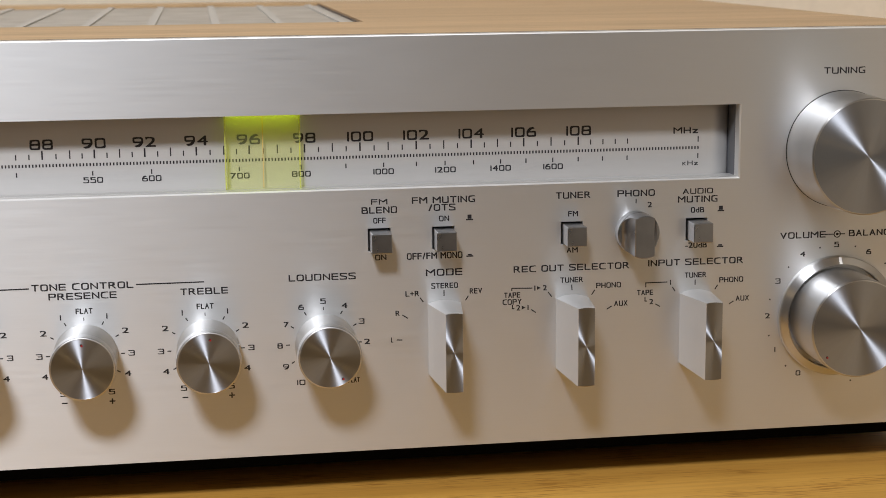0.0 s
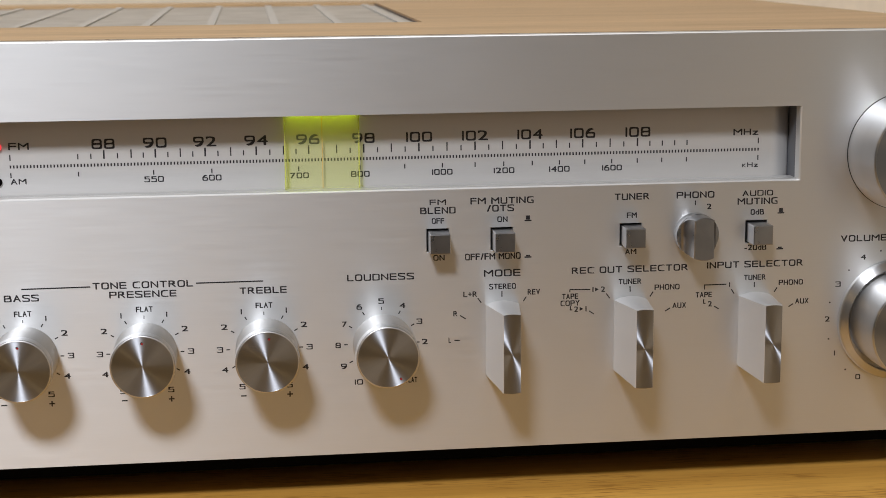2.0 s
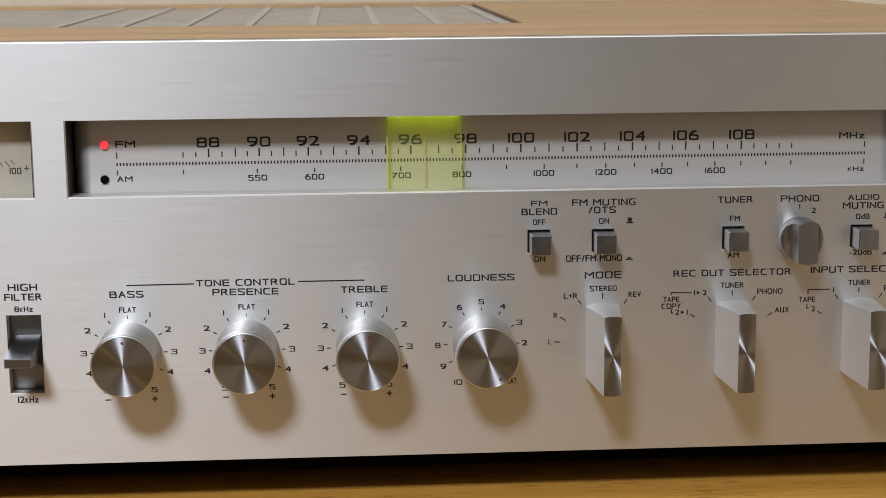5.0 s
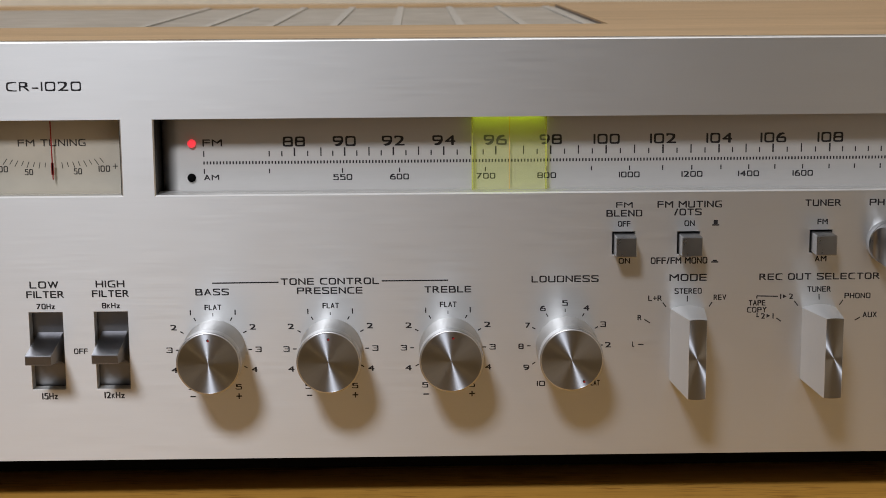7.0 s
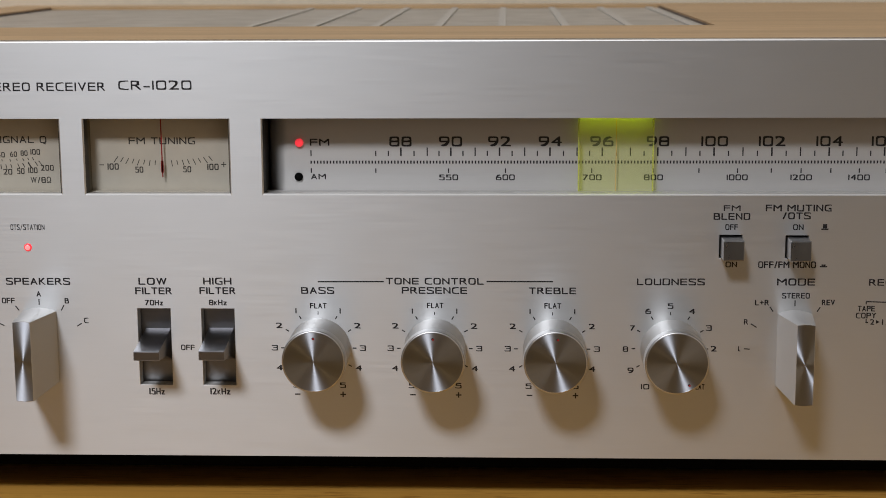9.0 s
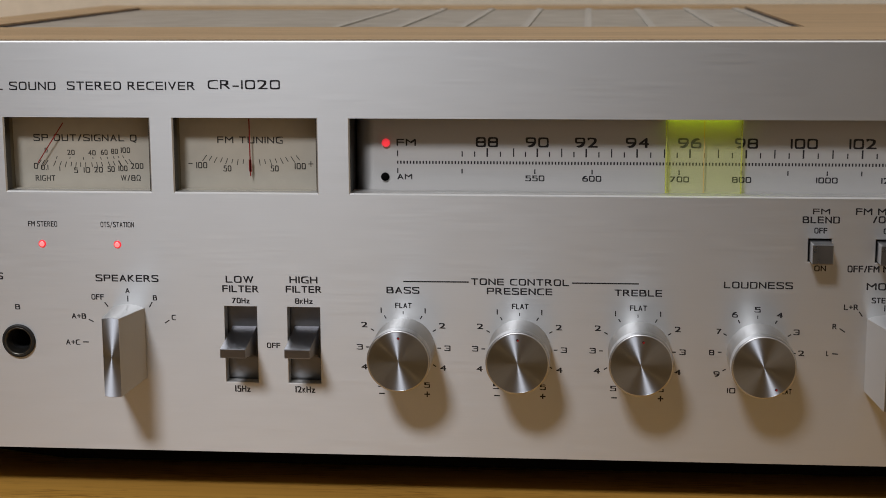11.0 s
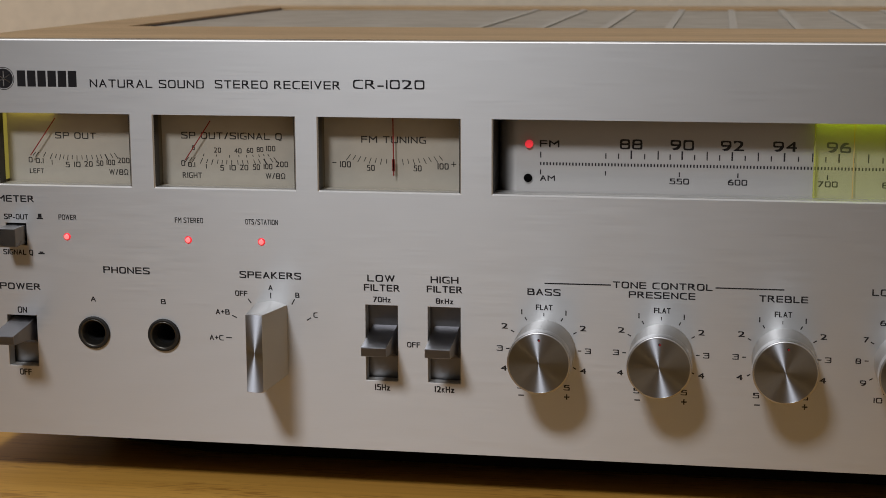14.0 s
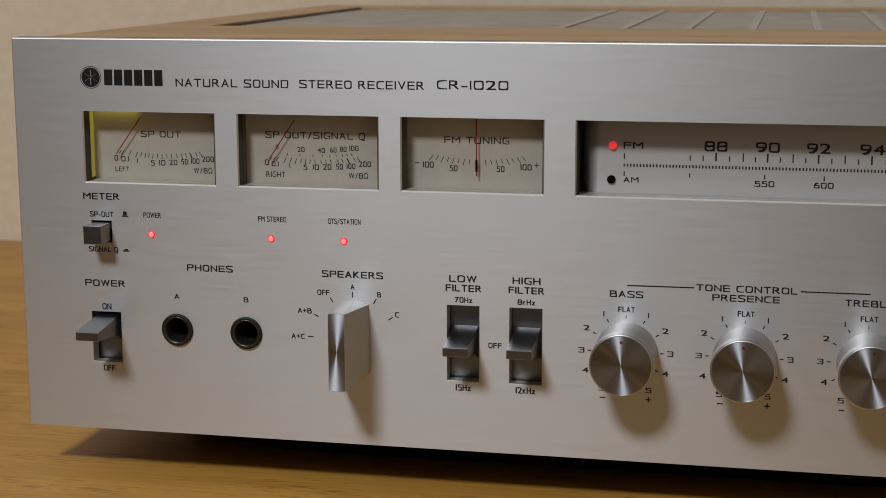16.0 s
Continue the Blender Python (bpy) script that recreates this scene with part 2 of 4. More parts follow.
def prism(outline, x0, x1):
    """A (y, z) outline pushed along x."""
    bm = bmesh.new()
    a = [bm.verts.new((x0, y, z)) for y, z in outline]
    b = [bm.verts.new((x1, y, z)) for y, z in outline]
    bm.faces.new(a)
    bm.faces.new(b[::-1])
    for k in range(len(a)):
        m = (k + 1) % len(a)
        bm.faces.new((a[k], b[k], b[m], a[m]))
    return bm


def stroke(bm, x0, z0, x1, z1, y, wide=0.3, deep=0.03):
    """A printed line on a face that looks towards -y."""
    d = Vector((x1 - x0, 0, z1 - z0))
    n = Vector((-d.z, 0, d.x)).normalized() * wide / 2
    ends = [Vector((x0, y, z0)) + n, Vector((x1, y, z1)) + n, Vector((x1, y, z1)) - n, Vector((x0, y, z0)) - n]
    front = [bm.verts.new(v + Vector((0, -deep, 0))) for v in ends]
    back = [bm.verts.new(v + Vector((0, 0.01, 0))) for v in ends]
    bm.faces.new(front)
    for k in range(4):
        m = (k + 1) % 4
        bm.faces.new((front[k], back[k], back[m], front[m]))


def mark(parent, x0, z0, x1, z1, y=0.0, wide=0.33, ink=None, name="tick"):
    """One printed line as a part of its own."""
    xm, zm = (x0 + x1) / 2, (z0 + z1) / 2
    bm = bmesh.new()
    stroke(bm, x0 - xm, z0 - zm, x1 - xm, z1 - zm, 0.0, wide)
    return part(name, bm, ink or INK, parent, "", (xm, y, zm))


GLYPHS = {}
STEM = 0.098
CAP = 0.682
# width of a character against the usual one; a bar stands for the thin ones
SPREAD = {"M": 1.22, "W": 1.35, "E": 0.94, "F": 0.9, "L": 0.88, "T": 0.98, "+": 0.8, "-": 0.62, "/": 0.62, "z": 0.82, "k": 0.72, "d": 0.85, "V": 1.05, "A": 1.05}
THIN = {"I": 1.0, "1": 1.0, ".": 1.1}


def squared(u, v, power=4.6):
    """Pulls a round stroke in a box of two units out towards the box's corners."""
    far = np.hypot(u, v)
    near = (np.abs(u) ** power + np.abs(v) ** power) ** (1 / power)
    grow = far / np.maximum(near, 1e-6)
    return np.clip(u * grow, -1, 1), np.clip(v * grow, -1, 1)


def square_box(spots, x0, x1, y0, y1, keep):
    """Squares the part of a character that lies in one box."""
    x, y = spots[:, 0], spots[:, 1]
    u, v = squared((x - (x0 + x1) / 2) / ((x1 - x0) / 2), (y - (y0 + y1) / 2) / ((y1 - y0) / 2))
    spots[keep, 0] = ((x0 + x1) / 2 + u * (x1 - x0) / 2)[keep]
    spots[keep, 1] = ((y0 + y1) / 2 + v * (y1 - y0) / 2)[keep]


def square_glyph(sign, spots):
    """Turns the round bowls of the built-in font into the square bowls of the panel's printing."""
    x0, y0 = spots.min(0)
    x1, y1 = spots.max(0)
    x, y = spots[:, 0].copy(), spots[:, 1].copy()
    if sign in "OCGQ0":
        square_box(spots, x0, x1, max(y0, -0.01), y1, y >= max(y0, -0.01))
    elif sign in "S8369":
        waist = {"S": 0.5, "8": 0.52, "3": 0.52, "6": 0.6, "9": 0.4}[sign] * (y1 - y0) + y0
        left = 2 * x0 - x1 if sign == "3" else x0
        if sign != "6":
            square_box(spots, left, x1, waist, y1, y >= waist)
        if sign != "9":
            square_box(spots, left, x1, y0, waist, y < waist)
        if sign == "6":
            square_box(spots, x0, x1 + 0.12, y0, 2 * y1 - y0 - 0.5, (y >= waist) & (x < (x0 + x1) / 2 + 0.1))
        if sign == "9":
            square_box(spots, x0 - 0.12, x1, 2 * y0 - y1 + 0.5, y1, (y < waist) & (x > (x0 + x1) / 2 - 0.1))
    elif sign == "2":
        square_box(spots, x0, x1, y1 - 0.4, y1, y >= y1 - 0.2)
    elif sign == "5":
        square_box(spots, 2 * x0 - x1, x1, y0, y0 + 0.43, y <= y0 + 0.43)
    elif sign == "D":
        square_box(spots, 2 * x0 - x1 + 0.1, x1, y0, y1, x > x0 + 0.12)
    elif sign in "PRB":
        low = {"P": 0.30, "R": 0.30, "B": 0.36}[sign]
        start = x0 + 0.14
        square_box(spots, 2 * start - x1, x1, low, y1, (x > start) & (y >= low))
        if sign == "B":
            square_box(spots, 2 * start - x1, x1, y0, low, (x > start) & (y < low))
    elif sign == "U":
        square_box(spots, x0, x1, y0, y0 + 0.6, y <= y0 + 0.3)


def glyph(sign):
    """Outline fill of one character: its points from (0, 0) at the left of its baseline, and its faces."""
    if sign not in GLYPHS:
        curve = bpy.data.curves.new("word", "FONT")
        # the panel prints its k as a small capital
        curve.body, curve.resolution_u, curve.fill_mode = sign.replace("k", "K"), 5, "FRONT"
        maker = bpy.data.objects.new("word", curve)
        made = bpy.data.meshes.new_from_object(maker)
        spots = np.empty(len(made.vertices) * 3)
        made.vertices.foreach_get("co", spots)
        spots = spots.reshape(-1, 3)[:, :2].copy()
        faces = [tuple(p.vertices) for p in made.polygons]
        bpy.data.objects.remove(maker)
        bpy.data.curves.remove(curve)
        bpy.data.meshes.remove(made)
        if sign == "k":
            spots *= 0.74
        square_glyph(sign, spots)
        spots[:, 0] -= spots[:, 0].min()
        GLYPHS[sign] = (spots, faces)
    return GLYPHS[sign]


def widened(sign, x, broad):
    """Spreads a character to a given width and leaves its upright strokes as they are."""
    own = x.max()
    if broad <= own or sign in "AVWXYK47/+-kz2":
        return x * (broad / own)
    if sign == "T":
        zones = (0.0, own / 2 - STEM / 2, own / 2 + STEM / 2, own)
        spread = (0.0, broad / 2 - STEM / 2, broad / 2 + STEM / 2, broad)
    else:
        zones, spread = (0.0, STEM, own - STEM, own), (0.0, STEM, broad - STEM, broad)
    return np.interp(x, zones, spread)


def lettering(body, xc, zb, wide, high, parent, y=0.0, ink=None, bold=0.092, name="lettering"):
    """A printed word: its middle, its baseline, its width and the height of its capitals."""
    size = high / CAP
    fat = bold * min(1.0, high / 2.0)
    room = max(wide - 2 * fat, 0.3 * wide) / size
    stems = sum(THIN[c] * STEM for c in body if c in THIN)
    parts = sum(SPREAD.get(c, 1.0) for c in body if c not in THIN and c != " ")
    blanks = body.count(" ")
    joints = len(body) - 1
    # the gap between two characters is a fixed share of a character's width
    unit = (room - stems) / max(parts + 0.27 * joints + 0.38 * blanks, 1e-6) if parts else 0.0
    gap = 0.27 * unit if parts else (room - stems) / max(joints, 1)
    at, spots, faces = 0.0, [], []
    count = 0
    for sign in body:
        if sign == " ":
            at += 0.38 * unit + gap
            continue
        shape, polys = glyph(sign)
        broad = THIN[sign] * STEM if sign in THIN else SPREAD.get(sign, 1.0) * unit
        xs = widened(sign, shape[:, 0], broad)
        spots.append(np.stack([xs + at, shape[:, 1]], 1))
        faces += [tuple(i + count for i in f) for f in polys]
        count += len(shape)
        at += broad + gap
    spots = np.concatenate(spots)
    flat = np.zeros((count, 3))
    flat[:, 0] = (spots[:, 0] - (spots[:, 0].min() + spots[:, 0].max()) / 2) * size
    flat[:, 2] = np.maximum(spots[:, 1], -0.14) * size
    flat[:, 1] = -0.03
    data = bpy.data.meshes.new(name)
    # the stroke is thickened by laying the word down three times, a hair apart
    layers = [flat + (dx, dy, dz) for dx, dy, dz in ((-fat, 0.0, fat * 0.6), (fat, -0.006, -fat * 0.6), (0.0, -0.012, 0.0))]
    data.from_pydata((np.concatenate(layers) * MM).tolist(), [], [tuple(i + count * n for i in f) for n in range(3) for f in faces])
    data.update()
    data.materials.append(ink or INK)
    return place(name, data, parent, "", (xc, y, zb))


# ---------------------------------------------------------------- the room and the table
def setting(name, bm, material, label, category):
    return tagged(part(name, bm, material), label, category, kind="structure")


TABLE_BACK = 392.0
setting("wall_north", boxes((-2600, 2300, TABLE_BACK, TABLE_BACK + 100, -720, 2000)), WALLPAPER, "beige papered wall behind the table", "wall")
# south and west walls, floor and ceiling are coloured dark to limit fill
setting("wall_south", boxes((-2600, 1220, -3300, -3200, -720, 2000)), PLASTER, "unseen room wall, coloured dark to hold back fill light", "wall")
setting("wall_west", boxes((-2700, -2600, -3200, TABLE_BACK, -720, 2000)), PLASTER, "unseen room wall, coloured dark to hold back fill light", "wall")
# added reflector wall; its recess keeps light off the levers' right sides
setting("wall_east", boxes((1220, 1320, -3300, -520, -720, 2000), (1320, 2400, -620, -520, -720, 2000), (2300, 2400, -520, TABLE_BACK + 100, -720, 2000)), FILL_WALL, "unseen beige wall added as fill for the panel, recessed to shade the levers", "wall")
setting("floor", boxes((-2700, 2400, -3300, TABLE_BACK + 100, -800, -720)), CARPET, "unseen room floor, coloured near black to cut bounce light", "floor")
setting("ceiling", boxes((-2700, 2400, -3300, TABLE_BACK + 100, 2000, 2080)), CEILING, "unseen room ceiling, coloured dark to cut bounce light", "ceiling")

table = tagged(new("table"), "golden oak table with a satin top and visible grain", "table")
table.location = (0.05, 0.0, -0.72)
part("tabletop", boxes((-850, 950, -165, TABLE_BACK - 2, -30, -3.0), bevel=1.5), TABLE, table)
edges = (-165.0, 127.0, 236.0, TABLE_BACK - 2)
for y0, y1 in zip(edges, edges[1:]):
    part("board", boxes((-850, 950, y0, y1 - 0.05, -2.99, 0), bevel=0.25), TABLE, table)
for x in (-810, 870):
    for y in (-150, 330):
        part("leg", boxes((x, x + 50, y, y + 50, -720, -30.5)), TABLE, table)

ceiling_lamp = tagged(new("ceiling_lamp"), "round white ceiling lamp, switched on", "lamp")
ceiling_lamp.location = (-0.60, -1.74, 2.0)
shade = lathe([(0.0, -1), (285, -1), (290, -20), (290, -70), (280, -92), (262, -95), (258, -60), (0.0, -60)], 64)
shade.transform(Matrix.Rotation(math.pi / 2, 4, "X"))
part("housing", shade, CEILING, ceiling_lamp, "", (-600, -1740, 2000), True)

# ---------------------------------------------------------------- the receiver
LEFT, RIGHT, FOOT, TOP = -203.3, 298.0, 14.5, 139.5
receiver = tagged(new("stereo_receiver"), "vintage silver stereo receiver in a wood veneer case, switched on", "receiver")
receiver.location = (0.0474, 0.175, 0.0)


def bare(bm):
    """A mesh object outside the scene, in millimetres, for cutting."""
    bmesh.ops.recalc_face_normals(bm, faces=bm.faces)
    data = bpy.data.meshes.new("cut")
    bm.to_mesh(data)
    bm.free()
    return new("cut", data)


def cut_box(bm, x0, x1, z0, z1, flare=0.0, head_share=1.0):
    """A cutter through the plate, widened at the front by flare, at its head by a share of it."""
    rings = []
    for y, f in ((-1.0, flare + (1.0 if flare else 0.0)), (flare, 0.0), (9.0, 0.0)):
        head = f * head_share
        rings.append([bm.verts.new(v) for v in ((x0 - f, y, z0 - f), (x1 + f, y, z0 - f), (x1 + f, y, z1 + head), (x0 - f, y, z1 + head))])
    bm.faces.new(rings[0])
    bm.faces.new(rings[-1][::-1])
    for a, b in zip(rings, rings[1:]):
        for k in range(4):
            m = (k + 1) % 4
            bm.faces.new((a[k], b[k], b[m], a[m]))


WINDOWS = ((-25.4, 221.6, 94.75, 116.85), (-180.1, -137.4, 94.75, 116.85), (-129.5, -85.6, 94.75, 116.85), (-78.1, -35.4, 94.75, 116.85))
SLOTS = ((-64.3, -54.4, 36.6, 60.1), (-45.1, -35.2, 36.6, 60.1), (-180.0, -170.2, 36.8, 53.1))
BUTTONS = ((111.4, 79.2), (130.6, 79.1), (169.8, 79.2), (208.7, 79.0), (-175.5, 79.0))
JACKS = ((-151.2, 48.4), (-128.4, 48.4))
LEDS = ((-158.8, 78.6), (-119.6, 78.6), (-96.4, 78.6))


def brushed_along(bm):
    """Lays the brushing along x: the map that the brushed metal takes its grain from."""
    uv = bm.loops.layers.uv.new("brush")
    for f in bm.faces:
        for loop in f.loops:
            loop[uv].uv = (loop.vert.co.z * 0.01, (loop.vert.co.x + loop.vert.co.y) * 0.01)
    return bm


def faceplate():
    plate = boxes((LEFT, RIGHT, 0, 4, FOOT, TOP))
    sharp = [e for e in plate.edges if all(v.co.y < 1 for v in e.verts)]
    low = [e for e in sharp if all(v.co.z < FOOT + 1 for v in e.verts)]
    bmesh.ops.bevel(plate, geom=[e for e in sharp if e not in low], offset=0.45, segments=2, profile=0.5, affect="EDGES")
    cuts = bmesh.new()
    for x0, x1, z0, z1 in WINDOWS:
        cut_box(cuts, x0, x1, z0, z1, 0.45, 0.14)
    for x0, x1, z0, z1 in SLOTS:
        cut_box(cuts, x0, x1, z0, z1, 0.12)
    for x, z in BUTTONS:
        cut_box(cuts, x - 3.35, x + 3.35, z - 3.45, z + 3.45, 0.12)
    plate, tool = bare(plate), bare(cuts)
    holes = bmesh.new()
    for x, z in JACKS:
        bmesh.ops.create_cone(holes, cap_ends=True, segments=40, radius1=4.9, radius2=4.9, depth=12, matrix=Matrix.Translation((x, 0, z)) @ Matrix.Rotation(math.pi / 2, 4, "X"))
    for x, z in LEDS:
        bmesh.ops.create_cone(holes, cap_ends=True, segments=24, radius1=1.2, radius2=1.2, depth=12, matrix=Matrix.Translation((x, 0, z)) @ Matrix.Rotation(math.pi / 2, 4, "X"))
    holes = bare(holes)
    for one in (tool, holes):
        mod = plate.modifiers.new("cut", "BOOLEAN")
        mod.operation, mod.object, mod.solver = "DIFFERENCE", one, "EXACT"
    bpy.context.view_layer.update()
    made = bpy.data.meshes.new_from_object(plate.evaluated_get(bpy.context.evaluated_depsgraph_get()))
    for ob in (plate, tool, holes):
        old = ob.data
        bpy.data.objects.remove(ob)
        bpy.data.meshes.remove(old)
    bm = bmesh.new()
    bm.from_mesh(made)
    bpy.data.meshes.remove(made)
    bm.normal_update()
    for f in bm.faces:
        f.material_index = 0 if f.normal.y < -0.99 else 1
    plate = part("faceplate", brushed_along(bm), ALU_FACE, receiver, "brushed aluminium front panel with black lettering")
    plate.data.materials.append(ALU_CUT)
    return plate


face = faceplate()

# case: walnut veneer top and sides, black steel bottom and back, four feet
VENT = (-177.5, 119.0, 108.0, 322.0)
DEEP = 352.0
CASE_TOP = 138.6


def window_board(outer, inner, z0, z1):
    """A board with a rectangular opening, as one ring-shaped body."""
    bm = bmesh.new()
    rows = []
    for x0, x1, y0, y1 in (outer, inner):
        for z in (z0, z1):
            rows.append([bm.verts.new(v) for v in ((x0, y0, z), (x1, y0, z), (x1, y1, z), (x0, y1, z))])
    for a, b in ((0, 1), (1, 3), (3, 2), (2, 0)):
        for k in range(4):
            m = (k + 1) % 4
            bm.faces.new((rows[a][k], rows[a][m], rows[b][m], rows[b][k]))
    return bm


def veneer_case():
    x0, x1, y0, y1 = VENT
    l, r = LEFT + 0.6, RIGHT - 0.6
    part("case_top", window_board((l, r, 5.2, DEEP), VENT, 126, CASE_TOP), VENEER, receiver, "wood veneer case top with a cut-out for the vent")
    part("case_side", boxes((l, l + 12, 5.2, DEEP, FOOT + 1, 125.9), bevel=0.4), VENEER, receiver, "wood veneer side panel")
    part("case_side", boxes((r - 12, r, 5.2, DEEP, FOOT + 1, 125.9), bevel=0.4), VENEER, receiver, "wood veneer side panel")
    part("edge_band", boxes((l, r, 4.1, 5.1, 122.0, CASE_TOP + 0.95)), EDGE_DARK, receiver, "dark reddish edge strip behind the front panel")
    part("bottom_plate", boxes((l + 12.2, r - 12.2, 5.3, DEEP - 2, FOOT - 1.0, FOOT + 1.5)), CHASSIS, receiver, "black steel bottom plate")
    # added black block in place of deep shade; its cut corner tapers the dark
    shade_block = bmesh.new()
    rows = [[shade_block.verts.new((x, y, z)) for x, y in ((l + 80, 21), (r - 4, 21), (r - 4, DEEP - 70), (l + 30, DEEP - 70), (l + 30, 37))] for z in (4.5, FOOT - 1.1)]
    shade_block.faces.new(rows[0])
    shade_block.faces.new(rows[1])
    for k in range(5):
        shade_block.faces.new((rows[0][k], rows[0][k - 1], rows[1][k - 1], rows[1][k]))
    bmesh.ops.recalc_face_normals(shade_block, faces=shade_block.faces)
    part("gap_shade_block", shade_block, HOLE, receiver, "matt black block added to keep the gap under the case dark")
    part("back_plate", boxes((l + 12.2, r - 12.2, DEEP - 2, DEEP - 0.5, FOOT + 1.6, 125.8)), CHASSIS, receiver, "black steel back panel")
    foot = lathe([(0, 0), (12, 0), (13, 1), (14, 13.5), (0, 13.5)], 32)
    foot.transform(Matrix.Rotation(math.pi / 2, 4, "X"))
    foot = part("foot", foot, BLACK, receiver, "round black plastic foot", (LEFT + 48, 55, 0), True)
    for x, y in ((RIGHT - 48, 55), (LEFT + 48, DEEP - 45), (RIGHT - 48, DEEP - 45)):
        place("foot", foot.data, receiver, "round black plastic foot", (x, y, 0))


veneer_case()


def vent_grille():
    x0, x1, y0, y1 = VENT
    grille = part("vent_grille", boxes((x0 + 0.2, x1 - 0.2, y0 + 0.2, y1 - 0.2, 126.2, CASE_TOP - 1.3)), MESH_GREY, receiver, "grey perforated vent sheet let into the case top")
    for a, b in ((x0 + 0.1, x0 + 0.8), (x1 - 0.7, x1 - 0.1)):
        part("vent_rail", boxes((a, b, y0 + 0.3, y1 - 0.3, CASE_TOP - 1.28, CASE_TOP - 0.6)), EDGE_DARK, grille)
    bar = None
    for k in range(8):
        x = x1 - 5.5 - 23.2 * k
        if bar is None:
            bar = part("vent_bar", boxes((-1.5, 1.5, y0 + 1.5, y1 - 1.5, CASE_TOP - 1.28, CASE_TOP - 0.7)), BAR_LIGHT, grille, "", (x, 0, 0))
        else:
            place("vent_bar", bar.data, grille, "", (x, 0, 0))


vent_grille()

# ---------------------------------------------------------------- tuning dial
DIAL_Y = 9.0


def curved_end(xa, xb, z0, z1, deep):
    """The scale sheet rolls back at its end: from the plate's edge at xa to the wall at xb."""
    bm = bmesh.new()
    rows = []
    for k in range(13):
        a = radians(90) * k / 12
        x, y = xa + (xb - xa) * math.sin(a), DIAL_Y + deep * (1 - math.cos(a))
        rows.append([[bm.verts.new((x, y + back, z)) for z in (z0, z1)] for back in (0.0, 0.4)])
    for p, q in zip(rows, rows[1:]):
        for m in (0, 1):
            bm.faces.new((p[m][0], q[m][0], q[m][1], p[m][1]))
        for m in (0, 1):
            bm.faces.new((p[0][m], q[0][m], q[1][m], p[1][m]))
    return bm


def dial():
    x0, x1, z0, z1 = WINDOWS[0]
    plate = part("dial_plate", brushed_along(boxes((x0 + 6.0, x1 - 6.5, DIAL_Y, DIAL_Y + 1.5, z0 - 3, z1 + 3))), DIAL, receiver, "silver tuning scale with black figures")
    # left wall and head take the shaded grey, the right wall the lit one
    part("dial_housing", boxes((x0 - 2.2, x0 - 0.2, 4.05, DIAL_Y + 7, z0 - 2, z1 + 2), (x0 - 0.15, x1 + 0.15, 4.05, DIAL_Y - 0.02, z1 + 0.2, z1 + 2)) , DIAL_BOX_SHADED, receiver, "grey inside walls of the dial window, coloured as in shade")
    part("dial_wall", boxes((x1 + 0.2, x1 + 2.2, 4.05, DIAL_Y + 7, z0 - 2, z1 + 2)), DIAL_BOX_LIT, receiver, "grey end wall of the dial window, coloured as if lit")
    part("dial_floor", brushed_along(boxes((x0 - 0.15, x1 + 0.15, 4.05, DIAL_Y - 0.02, z0 - 2, z0 - 0.1))), DIAL, receiver, "silver ledge under the scale")
    for xa, xb, deep in ((x0 + 6.0, x0 - 0.15, 6.8), (x1 - 6.5, x1 + 0.15, 3.0)):
        end = part("dial_end", brushed_along(curved_end(xa, xb, z0 - 2, z1 + 0.15, deep)), DIAL, receiver, "end of the scale curving back into shade", smooth=True)
        end.data.set_sharp_from_angle(angle=radians(40))
    # dark strip: shade laid over the dial's left cut edge
    part("cut_edge", boxes((x0 + 0.02, x0 + 0.14, 0.35, 4.05, z0 + 0.1, z1 - 0.1)), EDGE_SHADE, receiver, "dark strip for shade on the cut edge of the opening")
    return plate


scale = dial()


def scale_at(mhz):
    """Where a frequency stands on the scale: it opens up slowly towards the right."""
    known = ((86, -0.6), (87, 6.99), (88, 14.47), (89, 22.31), (90, 29.32), (92, 43.77), (94, 58.71), (95, 66.7), (96, 74.15), (97, 82.43), (98, 90.48), (100, 107.0), (102, 123.93), (104, 140.65), (106, 156.78), (108, 173.71), (110, 189.14))
    return float(np.interp(mhz, [k for k, _ in known], [v for _, v in known]))


for half in range(2 * 87 - 0, 2 * 110 + 1):
    mhz = half / 2
    x = scale_at(mhz)
    if x < 6.0:
        continue
    whole = half % 2 == 0 and 88 <= mhz <= 108
    mark(scale, x, 104.73, x, 107.3 if whole else 106.31, DIAL_Y, 0.48 if whole and half % 4 == 0 else 0.36)
for x in (-12.35, 211.51):
    mark(scale, x, 104.73, x, 106.51, DIAL_Y, 0.36)
    mark(scale, x, 99.68, x, 101.17, DIAL_Y, 0.36)
for x in (6.95, 28.62, 45.55, 71.08, 89.29, 102.69, 114.03, 123.93, 132.64, 141.34, 149.66, 157.48, 165.79, 173.71, 181.33, 189.05):
    mark(scale, x, 99.68, x, 101.07, DIAL_Y, 0.36)
log = bmesh.new()
for k in range(234):
    x = -12.35 + k * (223.86 / 233)
    stroke(log, x, 102.5, x, 103.39, DIAL_Y, 0.43)
tagged(part("logging_scale", log, INK, scale), kind="stuff")
for body, x, wide in (("88", 14.37, 6.63), ("90", 29.27, 6.83), ("92", 43.77, 6.73), ("94", 58.76, 6.83), ("96", 74.0, 6.83), ("98", 90.48, 6.63), ("100", 107.1, 7.82), ("102", 123.93, 7.82), ("104", 140.65, 7.72), ("106", 156.78, 7.72), ("108", 173.8, 7.72)):
    lettering(body, x, 107.7, wide, 2.82, scale, DIAL_Y)
